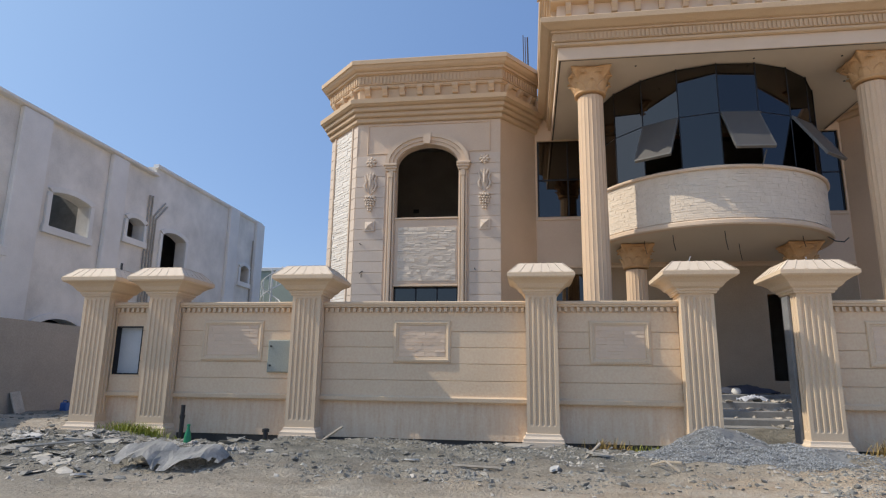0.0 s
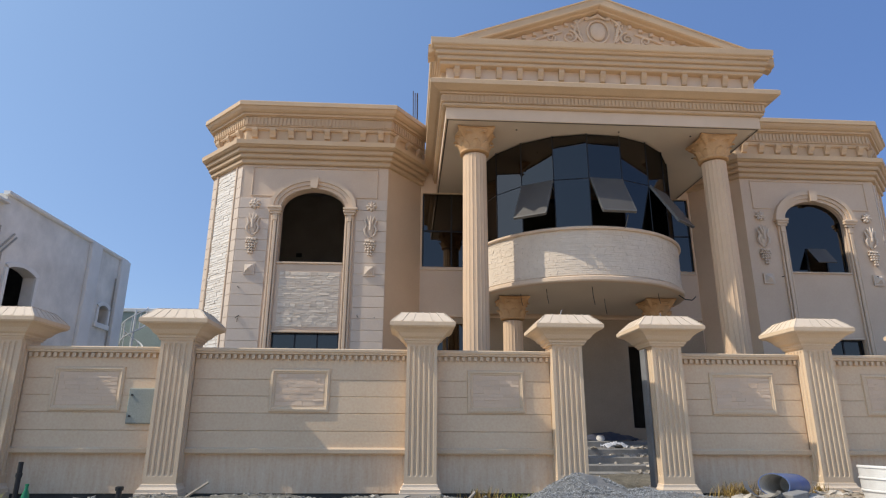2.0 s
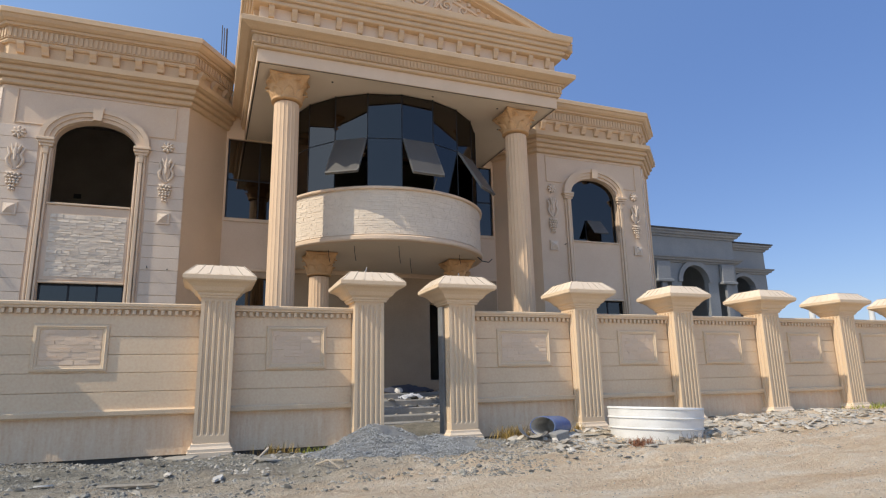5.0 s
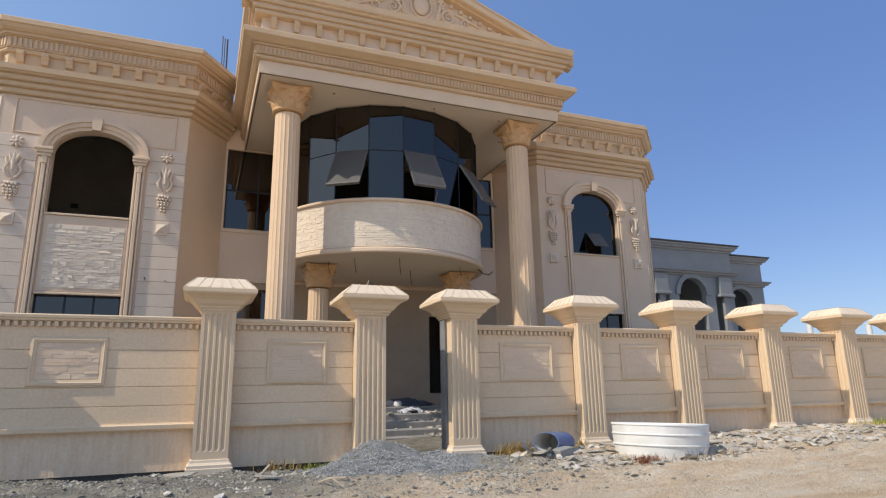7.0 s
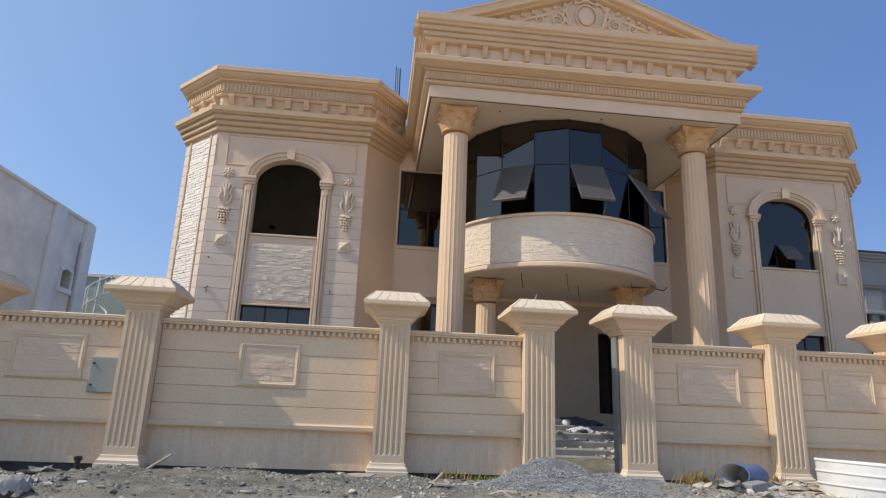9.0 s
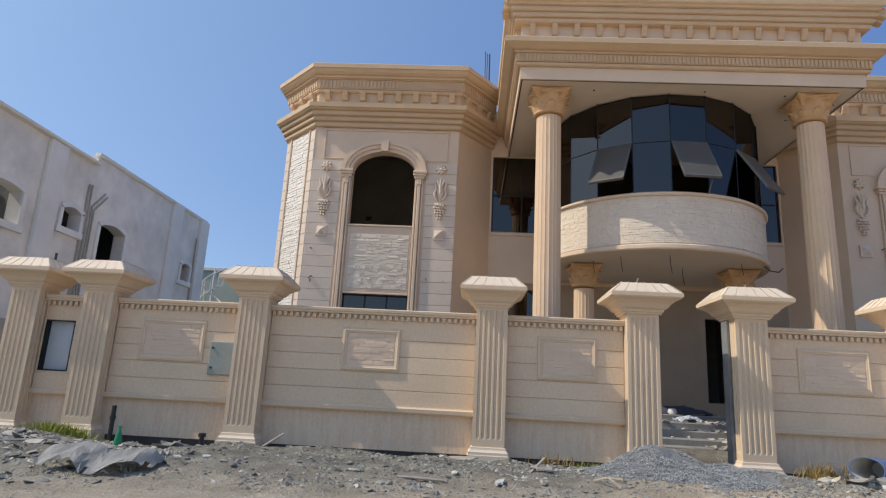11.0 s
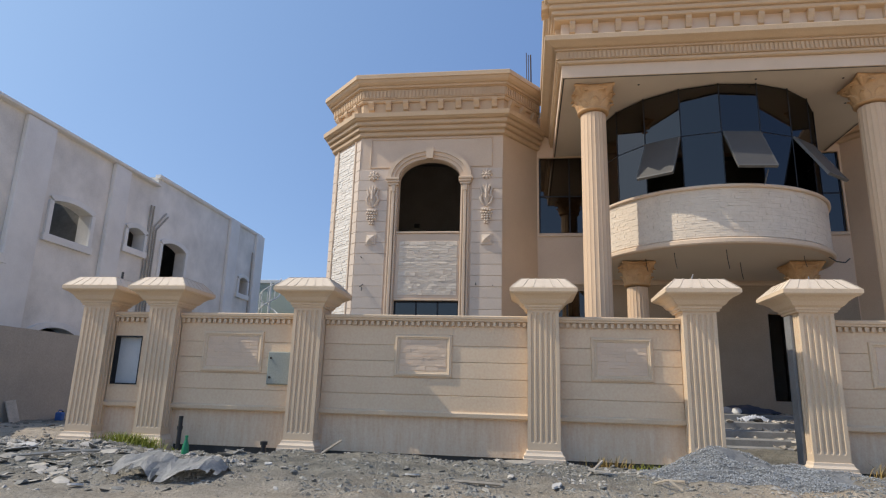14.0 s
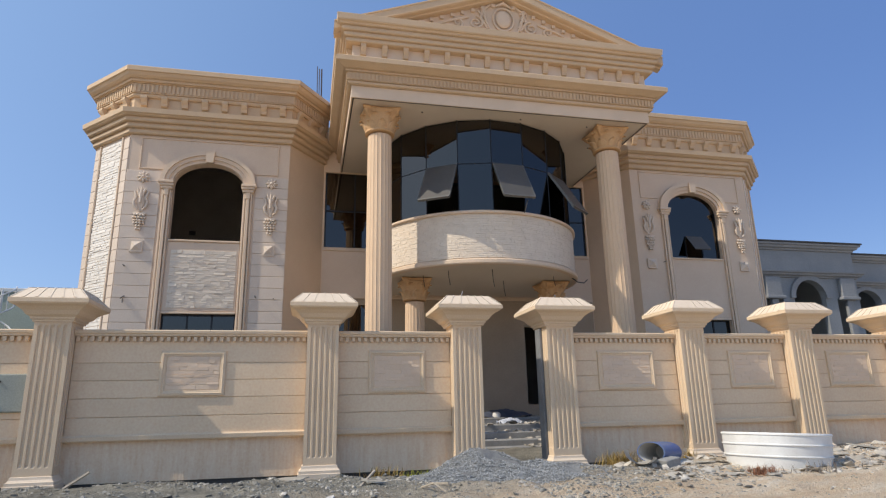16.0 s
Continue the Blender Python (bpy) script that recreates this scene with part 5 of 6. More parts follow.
for k in range(len(PX) - 1):
    x0, x1 = PX[k] + 0.255, PX[k + 1] - 0.255
    if k == 4:          # the gateway
        continue
    bm = bmesh.new()
    if k == 0:
        facade(bm, (x0, FY + 0.02), (x1, FY + 0.02), 0.16, 0.64, 2.28, [(0.03, 0.56, 1.01, 1.88, 0)])
        box(bm, x0, x1, FY + 0.08, FY + 0.18, 0.03, 0.64)
    else:
        box(bm, x0, x1, FY + 0.02, FY + 0.18, 0.64, 2.28)
        box(bm, x0, x1, FY + 0.08, FY + 0.18, 0.03, 0.64)
    sec = part("wall_panel", bm, FENCE, fence, "peach textured wall panel")
    # plinth, band, dentil course, coping
    bm = bmesh.new()
    box(bm, x0, x1, FY + 0.045, FY + 0.08, 0.03, 0.63)
    part("plinth", bm, PLINTH, sec, "weathered plinth with pale streaks")
    # black strip below the plinth, painted in for the trench's shadow
    bm = bmesh.new()
    box(bm, x0, x1, FY + 0.07, FY + 0.20, -0.45, 0.03)
    part("footing", bm, NEARBLACK, sec, "footing coloured black for the shade in the trench below the wall")
    bm = bmesh.new()
    moulding(bm, [(x0, FY), (x1, FY)], [(-0.06, 0.625), (0.03, 0.625), (0.05, 0.645), (0.055, 0.70), (0.045, 0.71), (0.02, 0.715), (0.015, 0.728), (-0.01, 0.73)])
    part("band", bm, PILLAR, sec)
    bm = bmesh.new()
    moulding(bm, [(x0, FY), (x1, FY)], [(-0.02, 2.125), (-0.005, 2.125), (-0.005, 2.205), (0.065, 2.215), (0.07, 2.245), (0.09, 2.255), (0.095, 2.295), (0.07, 2.31), (-0.25, 2.31)])
    dentils(bm, (x0, FY), (x1, FY), 0.0, 2.135, 2.205, 0.05, 0.048, 0.055)
    part("coping", bm, PILLAR, sec, "moulded coping with dentils")
    mid = (x0 + x1) / 2
    pw = {1: (-5.48, -4.34), 2: (-1.98, -0.99), 3: (1.30, 2.28), 5: (5.50, 6.66), 6: (8.25, 9.24)}.get(k, (mid - 0.54, mid + 0.54))
    for z0, z1 in COURSES:
        bm = bmesh.new()
        if k == 0:
            if z0 < 0.9:
                soft_box(bm, x0, x1, FY, FY + 0.02, z0 + 0.004, z1 - 0.004, 0.004)
            else:
                soft_box(bm, x0, x0 + 0.028, FY, FY + 0.02, z0 + 0.004, z1 - 0.004, 0.004)
                soft_box(bm, x0 + 0.562, x1, FY, FY + 0.02, z0 + 0.004, z1 - 0.004, 0.004)
        else:
            soft_box(bm, x0, x1, FY, FY + 0.02, z0 + 0.004, z1 - 0.004, 0.004)
        part("block", bm, FENCE, sec)
    if k:
        bm = bmesh.new()
        frame_ring(bm, pw[0], pw[1], 1.28, 1.985, FY - 0.002)
        fr = part("panel_frame", bm, PILLAR, sec, "moulded frame round split stone")
        rng = random.Random(40 + k)
        bm = bmesh.new()
        box(bm, pw[0] + 0.085, pw[1] - 0.085, FY - 0.006, FY, 1.365, 1.915)
        part("panel_ground", bm, FENCE, sec)
        if k < 9:
            stones(sec, (pw[0] + 0.10, FY - 0.006), (pw[1] - 0.10, FY - 0.006), 1.38, 1.90, 60 + k, (0.04, 0.075), (0.10, 0.32), 0.38, FENCE_STONES)

# niche with a pale sheet, meter cabinet
bm = bmesh.new()
box(bm, -7.205, -6.675, FY + 0.12, FY + 0.14, 1.0, 1.89)
niche = tagged(part("niche_panel", bm, NICHEM), "pale grey sheet set in a wall niche", "panel")
bm = bmesh.new()
for a in ((-7.203, -7.18, 1.012, 1.878), (-6.70, -6.677, 1.012, 1.878), (-7.18, -6.70, 1.855, 1.878), (-7.18, -6.70, 1.012, 1.035)):
    box(bm, a[0], a[1], FY + 0.01, FY + 0.12, a[2], a[3])
part("frame", bm, FRAMEM, niche)
bm = bmesh.new()
soft_box(bm, -4.22, -3.80, FY - 0.05, FY + 0.01, 1.08, 1.64, 0.01)
cab = tagged(part("meter_cabinet", bm, ELECM), "grey-green steel meter cabinet on the boundary wall", "cabinet")
bm = bmesh.new()
soft_box(bm, -4.205, -3.815, FY - 0.058, FY - 0.05, 1.095, 1.625, 0.003)
part("cabinet_door", bm, ELECM, cab)
for z in (1.20, 1.53):
    bm = bmesh.new()
    lathe(bm, [(0.018, 0), (0.018, 0.02)], (0, 0), 10)
    o = part("lock", bm, BLACK, cab)
    o.location, o.rotation_euler = (-4.16, FY - 0.057, z), (radians(90), 0, 0)
# bare concrete gate reveal
bm = bmesh.new()
soft_box(bm, 4.395, 4.442, FY - 0.02, FY + 0.20, 0.0, 2.38, 0.006)
tagged(part("gate_jamb", bm, JAMB), "bare grey concrete gate jamb beside the pillar", "jamb")


# ---- neighbours ----
def build_left_neighbour():
    nb = empty("neighbour_house", "unpainted grey-white rendered house under construction", "house", (0, 0, 0))
    X = -14.0
    # (y from, y to, low, high)
    holes = [(15.85, 17.5, 5.33, 6.5, 0.13), (19.4, 20.35, 5.83, 6.6, 0.13), (21.55, 23.2, 4.7, 6.6, 0.18), (28.2, 29.1, 5.58, 6.42, 0.14), (15.9, 17.8, 0.9, 2.62, 0.25)]
    y_start = 12.0
    bm = bmesh.new()
    facade(bm, (X, y_start), (X, 20.8), 0.42, -0.3, 8.6, [(a - y_start, c - y_start, lo, hi, r) for a, c, lo, hi, r in holes if c < 20.8])
    part("wall", bm, NEIGH, nb, "grey-white stained render")
    bm = bmesh.new()
    facade(bm, (X, 20.8), (X, 30.2), 0.42, -0.3, 8.95, [(a - 20.8, c - 20.8, lo, hi, r) for a, c, lo, hi, r in holes if a > 20.8])
    part("wall", bm, NEIGH, nb)
    bm = bmesh.new()
    facade(bm, (X, 30.2), (X - 12, 30.2), 0.25, -0.3, 8.9, [])
    part("wall", bm, NEIGH, nb)
    bm = bmesh.new()
    facade(bm, (X - 12, 30.2), (X - 12, y_start), 0.25, -0.3, 8.6, [])
    part("wall", bm, NEIGH, nb)
    bm = bmesh.new()
    facade(bm, (X - 12, y_start), (X, y_start), 0.25, -0.3, 8.6, [])
    wall = part("wall", bm, NEIGH, nb, "grey-white stained render")
    # an unseen slot is left open in this roof to light the room inside
    bm = bmesh.new()
    box(bm, X - 11.9, X - 3.2, y_start + 0.2, 30.1, 8.2, 8.4)
    box(bm, X - 3.2, X - 0.43, 18.3, 30.1, 8.2, 8.4)
    box(bm, X - 2.1, X - 0.43, y_start + 0.25, 18.3, 8.2, 8.4)
    part("roof", bm, CONCRETE, nb)
    bm = bmesh.new()
    box(bm, X - 3.2, X - 3.0, y_start + 0.3, 30.0, -0.2, 8.2)
    box(bm, X - 3.0, X - 0.43, y_start + 0.3, 30.0, 4.0, 4.2)
    box(bm, X - 3.0, X - 0.43, 18.3, 18.5, 4.2, 8.2)
    part("inner_wall", bm, CONCRETE, nb)
    bm = bmesh.new()
    moulding(bm, [(X, y_start), (X, 20.7)], [(-0.1, 8.50), (0.17, 8.50), (0.22, 8.53), (0.22, 8.60), (-0.1, 8.62)])
    moulding(bm, [(X, 20.7), (X, 30.2)], [(-0.1, 8.88), (0.06, 8.88), (0.12, 8.93), (0.12, 9.02), (-0.1, 9.02)])
    part("parapet_coping", bm, NEIGHT, nb)
    for a, c in ((14.3, 15.4), (18.15, 19.0), (26.6, 27.5), (29.5, 30.4)):
        bm = bmesh.new()
        soft_box(bm, X - 0.01, X + 0.16, a, c, -0.2, 8.49 if a < 21 else 8.96, 0.03)
        part("pilaster", bm, NEIGHT, nb, "smooth pale pilaster")
    bm = bmesh.new()
    soft_box(bm, X - 0.01, X + 0.18, 12.0, 14.5, 4.1, 4.4, 0.03)
    part("ledge", bm, NEIGHT, nb)
    for a, c, lo, hi, r in holes:
        bm = bmesh.new()
        w = 0.17
        soft_box(bm, X - 0.01, X + 0.08, a - w, a, lo - w, hi - r, 0.012)
        soft_box(bm, X - 0.01, X + 0.08, c, c + w, lo - w, hi - r, 0.012)
        soft_box(bm, X - 0.01, X + 0.10, a - w - 0.06, c + w + 0.06, lo - w - 0.06, lo, 0.012)
        tmp = bmesh.new()
        arch_band(tmp, 0, 0, (c - a) / 2, hi - r, r, 0, w, 0.08, 18)
        merge(bm, tmp, Matrix.Translation((X, (a + c) / 2, 0)) @ Matrix.Rotation(radians(90), 4, 'Z'))
        part("window_surround", bm, NEIGHT, nb)
    for pts in ([(20.50, 0.5), (20.50, 7.7)], [(20.68, 0.5), (20.68, 7.72)], [(20.86, 0.5), (20.86, 6.95), (21.5, 7.65)], [(21.0, 0.5), (21.0, 6.85), (21.65, 7.55)], [(29.35, 0.5), (29.35, 7.9)]):
        bm = bmesh.new()
        tube(bm, [(X + 0.05, y, z) for y, z in pts], 0.032, 8)
        part("pipe", bm, GREYWALL, nb, "grey plastic pipe")
    return nb


build_left_neighbour()

bm = bmesh.new()
box(bm, -12.25, -12.05, 4.0, 45.0, -0.3, 2.28)
tagged(part("side_boundary_wall", bm, GREYWALL), "plain grey rendered boundary wall of the next plot", "wall", kind="structure")
bm = bmesh.new()
tmp = bmesh.new()
soft_box(tmp, -0.015, 0.015, -0.15, 0.15, 0.0, 0.58, 0.006)
merge(bm, tmp, Matrix.Translation((-11.84, 13.55, 0.0)) @ Matrix.Rotation(radians(7), 4, 'X') @ Matrix.Rotation(radians(-18), 4, 'Y'))
tagged(part("board", bm, SHARD), "pale board leaning on the grey wall", "board")
bm = bmesh.new()
soft_box(bm, -0.15, 0.15, -0.11, 0.11, 0.0, 0.33, 0.04)
jug = tagged(part("jerrycan", bm, BLUEP), "blue plastic jerrycan standing by the grey wall", "jerrycan")
jug.location, jug.scale = (-11.75, 14.85, 0.03), (0.66, 0.66, 0.68)
bm = bmesh.new()
tube(bm, [(-0.08, 0, 0.33), (-0.07, 0, 0.40), (0.06, 0, 0.40), (0.08, 0, 0.33)], 0.02, 6)
part("handle", bm, BLUEP, jug)
bm = bmesh.new()
lathe(bm, [(0.035, 0.325), (0.035, 0.37), (0.03, 0.375), (0.005, 0.375)], (0.1, 0), 12)
part("cap", bm, BLACK, jug, "dark screw cap")

# pale green building and a white spiral stair, far behind
bm = bmesh.new()
box(bm, -17.5, -8.0, 34.0, 40.0, -0.3, 7.1)
gb = tagged(part("green_building", bm, GREENWALL), "plain pale green building behind the villa", "house")
bm = bmesh.new()
soft_box(bm, -17.6, -7.9, 33.9, 40.1, 7.1, 7.3, 0.02)
part("roof_edge", bm, NEIGHT, gb)
bm = bmesh.new()
for r0, w in ((0.55, 0.05),):
    for off in (0.0, 1.0):
        tube(bm, [(-14.3 + r0 * math.cos(a * 0.35), 32.8 + r0 * math.sin(a * 0.35), 4.0 + 0.12 * a + off * 0.9) for a in range(20)], w * 0.8, 5)
    for a in range(0, 20, 2):
        tube(bm, [(-14.3 + r0 * math.cos(a * 0.35), 32.8 + r0 * math.sin(a * 0.35), 4.0 + 0.12 * a), (-14.3 + r0 * math.cos(a * 0.35), 32.8 + r0 * math.sin(a * 0.35), 4.9 + 0.12 * a)], 0.025, 5)
lathe(bm, [(0.06, 0.0), (0.06, 7.0)], (-14.3, 32.8), 8)
tagged(part("spiral_stair", bm, WHITEP), "white steel spiral stair with railings", "stair")


def build_right_house():
    h = empty("far_house", "blue-grey rendered house with arches and stepped parapets", "house")
    Y = 26.0
    bm = bmesh.new()
    facade(bm, (17.0, Y), (28.7, Y), 0.3, -0.3, 8.75, [(7.68, 9.58, 0.3, 7.05, 0.95), (5.9, 7.0, 0.3, 6.1, 0), (10.3, 11.0, 0.3, 6.1, 0)])
    wall = part("wall", bm, FARGREY, h, "blue-grey render")
    bm = bmesh.new()
    facade(bm, (28.7, Y + 0.8), (32.0, Y + 0.8), 0.3, -0.3, 8.4, [(0.5, 2.2, 0.3, 6.75, 0.7)])
    box(bm, 31.7, 32.0, Y + 1.1, Y + 9, -0.3, 8.3)
    box(bm, 28.4, 28.7, Y + 0.3, Y + 9, -0.3, 8.7)
    part("side_wall", bm, FARGREY, h)
    bm = bmesh.new()
    box(bm, 17.0, 28.4, Y + 4.0, Y + 4.3, -0.3, 8.3)
    box(bm, 17.0, 29.0, Y + 0.3, Y + 9, 8.1, 8.4)
    box(bm, 29.0, 31.8, Y + 1.1, Y + 9, 7.8, 8.1)
    part("inner_wall", bm, FARGREY, h)
    prof = [(0, 0), (0.08, 0.02), (0.10, 0.10), (0.22, 0.14), (0.26, 0.24), (0.34, 0.27), (0.36, 0.36), (0.0, 0.38)]
    bm = bmesh.new()
    moulding(bm, [(17.0, Y), (28.7, Y), (28.7, Y + 8)], [(o, 8.62 + z) for o, z in prof])
    moulding(bm, [(28.7, Y + 0.8), (32.0, Y + 0.8), (32.0, Y + 8)], [(o, 8.31 + z) for o, z in prof])
    part("parapet_cornice", bm, FARTRIM, h)
    bm = bmesh.new()
    moulding(bm, [(17.0, Y), (28.7, Y), (28.7, Y + 8)], [(0.30, 8.995), (0.41, 9.0), (0.41, 9.07), (0.0, 9.08)])
    moulding(bm, [(28.7, Y + 0.8), (32.0, Y + 0.8), (32.0, Y + 8)], [(0.30, 8.685), (0.41, 8.69), (0.41, 8.76), (0.0, 8.77)])
    part("parapet_capping", bm, NEARBLACK, h, "dark capping along the parapet")
    bm = bmesh.new()
    moulding(bm, [(17.0, Y), (28.7, Y), (28.7, Y + 8)], [(o, 7.16 + z * 0.9) for o, z in prof])
    moulding(bm, [(28.7, Y + 0.8), (32.0, Y + 0.8), (32.0, Y + 8)], [(o, 6.9 + z * 0.9) for o, z in prof])
    part("string_course", bm, FARTRIM, h)
    bm = bmesh.new()
    arch_band(bm, 25.63, Y, 0.95, 6.1, 0.95, 0.0, 0.27, 0.12)
    part("arch_moulding", bm, FARTRIM, h)
    bm = bmesh.new()
    arch_band(bm, 30.05, Y + 0.8, 0.85, 6.05, 0.7, 0.0, 0.2, 0.12)
    part("arch_moulding", bm, FARTRIM, h)
    for x in (21.5, 23.35, 27.9):
        bm = bmesh.new()
        soft_box(bm, x - 0.45, x + 0.45, Y - 0.25, Y - 0.005, 6.15, 7.15, 0.03)
        soft_box(bm, x - 0.55, x + 0.55, Y - 0.35, Y - 0.005, 6.02, 6.18, 0.03)
        soft_box(bm, x - 0.2, x + 0.2, Y - 0.2, Y - 0.005, -0.2, 6.02, 0.03)
        part("pilaster", bm, FARTRIM, h)


build_right_house()

# pale buildings at the far end of the street
for x, y, w, hh in ((48, 44, 8, 5.0), (62, 60, 12, 6.0)):
    bm = bmesh.new()
    box(bm, x, x + w, y, y + 8, -0.3, hh)
    b_ = tagged(part("distant_house", bm, NEIGHT), "small pale house in the distance", "house", group="distant houses")
    bm = bmesh.new()
    soft_box(bm, x - 0.2, x + w + 0.2, y - 0.2, y + 8.2, hh, hh + 0.25, 0.03)
    part("roof_edge", bm, NEIGHT, b_)


for x, h_ in ((29.2, 4.45), (33.7, 4.25)):
    bm = bmesh.new()
    lathe(bm, [(0.16, -0.2), (0.14, h_ - 0.05), (0.15, h_ - 0.04), (0.15, h_), (0.02, h_ + 0.02)], (x, 22.0), 12)
    tagged(part("post", bm, WHITEP, smooth=True), "pale round post behind the boundary wall", "post", group="posts behind the wall")


# ---- loose things on the ground ----
def build_gravel():
    """The heap of gravel spilling out of the gateway."""
    def hz(x, y):
        a = 0.36 * math.exp(-(((x - 2.92) / 0.62) ** 2 + ((y - 9.55) / 0.75) ** 2))
        c = 0.13 * math.exp(-(((x - 3.75) / 0.5) ** 2 + ((y - 9.45) / 0.6) ** 2))
        e = 0.11 * math.exp(-(((x - 3.3) / 1.3) ** 2 + ((y - 8.75) / 0.8) ** 2))
        return max(a, c) * 0.85 + e - 0.045
    bm = bmesh.new()
    n, m = 90, 56
    rows = []
    for j in range(m + 1):
        row = []
        for i in range(n + 1):
            x, y = 0.9 + 5.6 * i / n, 7.0 + 4.6 * j / m
            row.append(bm.verts.new((x, y, ground_z(x, y) + hz(x, y) + 0.05 * noise.noise(Vector((x * 2.4, y * 2.4, 1))) + 0.025 * noise.noise(Vector((x * 11, y * 11, 1))))))
        rows.append(row)
    for j in range(m):
        for i in range(n):
            bm.faces.new((rows[j][i], rows[j][i + 1], rows[j + 1][i + 1], rows[j + 1][i]))
    tagged(part("gravel_heap", bm, GRAVEL, smooth=True), "heap of blue-grey gravel spilling from the gateway", "gravel", kind="stuff")
    rng = random.Random(9)
    verts, faces = [], []
    for _ in range(30000):
        x, y = rng.gauss(3.3, 0.95), rng.gauss(8.75, 0.55)
        if x > 4.0 and rng.random() < 0.75:
            continue
        if (hz(x, y) < -0.015 and rng.random() < 0.95) or noise.noise(Vector((x * 1.8, y * 2.6, 4))) + 0.35 * (y - 9.0) > 0.16 + 0.2 * rng.random():
            continue
        z = ground_z(x, y) + max(0, hz(x, y) + 0.05 * noise.noise(Vector((x * 2.4, y * 2.4, 1))) + 0.025 * noise.noise(Vector((x * 11, y * 11, 1)))) + 0.006
        s = rng.uniform(0.006, 0.017)
        k = len(verts)
        ang = rng.random() * 6.28
        for dx, dy, dz in ((1, 0, 0), (-.5, .87, 0), (-.5, -.87, 0.2), (0.1, 0.1, 1.0)):
            verts.append((x + s * (dx * math.cos(ang) - dy * math.sin(ang)), y + s * (dx * math.sin(ang) + dy * math.cos(ang)), z + s * dz * rng.uniform(0.5, 1.0)))
        faces += [(k, k + 1, k + 3), (k + 1, k + 2, k + 3), (k + 2, k, k + 3)]
    me = bpy.data.meshes.new("gravel")
    me.from_pydata(verts, [], faces)
    me.materials.append(CHIP)
    tagged(new("gravel", me), "loose blue-grey gravel chips", "gravel", kind="stuff")


build_gravel()


def scatter(name, label, material, count, xr, yr, size, seed, flat=0.4, sub=1):
    rng = random.Random(seed)
    bm = bmesh.new()
    for _ in range(count):
        x, y = rng.uniform(*xr), rng.uniform(*yr)
        s = rng.uniform(*size) * (0.5 + rng.random())
        blob(bm, (x, y, ground_z(x, y) + s * flat * 0.3), (s, s * rng.uniform(0.5, 1), s * flat * rng.uniform(0.5, 1.2)), rng, sub, 0.4)
    return tagged(part(name, bm, material), label, "rubble", kind="stuff")


def grit(label, material, count, xr, yr, size, seed, clump=0.0):
    """Thousands of tiny flat fragments pressed into the dust."""
    r_ = random.Random(seed)
    verts, faces = [], []
    while len(faces) < count * 4:
        x, y = r_.uniform(*xr), r_.uniform(*yr)
        if noise.noise(Vector((x * 0.9, y * 1.6, seed))) < clump * r_.random():
            continue
        sz = r_.uniform(*size) * (0.5 + r_.random() ** 3)
        z, k, a = ground_z(x, y) - 0.002, len(verts), r_.random() * 6.2832
        top = sz * r_.uniform(0.25, 0.9)
        for q in range(4):
            an = a + 1.5708 * q + r_.uniform(-0.5, 0.5)
            verts.append((x + sz * math.cos(an) * r_.uniform(0.6, 1.5), y + sz * math.sin(an) * r_.uniform(0.5, 1.0), z))
        verts.append((x + sz * r_.uniform(-0.4, 0.4), y + sz * r_.uniform(-0.4, 0.4), z + top))
        faces += [(k + q, k + (q + 1) % 4, k + 4) for q in range(4)]
    me = bpy.data.meshes.new("grit")
    me.from_pydata(verts, [], faces)
    me.materials.append(material)
    tagged(new("grit", me), label, "rubble", kind="stuff")


grit("grey grit and small fragments along the boundary wall", GRIT, 16000, (-11.5, 6.0), (6.6, 10.0), (0.010, 0.032), 31)
grit("fine grey grit on the sandy track", GRIT, 5000, (-7, 12), (4.8, 7.4), (0.005, 0.014), 32)
grit("pale plaster splinters in the dust", CRUMB, 2600, (-9.5, -3.4), (6.2, 9.6), (0.012, 0.05), 33, 0.5)
grit("pale plaster splinters by the gateway and tank", CRUMB, 3000, (0.5, 15.0), (7.6, 9.9), (0.010, 0.04), 34, 0.4)

scatter("rubble", "small grey rubble strewn along the boundary wall", ROCK, 1500, (-12, 6), (6.9, 9.95), (0.008, 0.032), 1)
scatter("rubble", "clods of dark earth along the boundary wall", CLOD, 700, (-9, 6.5), (6.6, 9.95), (0.015, 0.045), 12, 0.5)
scatter("rubble", "pale plaster crumbs along the boundary wall", CRUMB, 380, (-12, 16), (6.4, 9.8), (0.012, 0.04), 2)
scatter("rubble", "pale broken plaster beside the white tank", CRUMB, 1300, (5.2, 13.5), (7.5, 9.95), (0.02, 0.10), 3, 0.25)
scatter("rubble", "flat pale shards in the dust", CRUMB, 420, (-9.5, -4.9), (6.3, 9.4), (0.02, 0.10), 21, 0.10)
scatter("rubble", "dark flat fragments in the dust", CLOD, 320, (-9.5, -3.5), (6.3, 9.4), (0.02, 0.09), 22, 0.2)
scatter("rubble", "grey stones on the sandy track", ROCK, 220, (-8, 14), (3.8, 7.6), (0.004, 0.015), 4)
scatter("rubble", "grey rubble in the alley beside the boundary wall", ROCK, 200, (-11.8, -7.5), (8.0, 14.0), (0.02, 0.07), 5)

rng = random.Random(77)


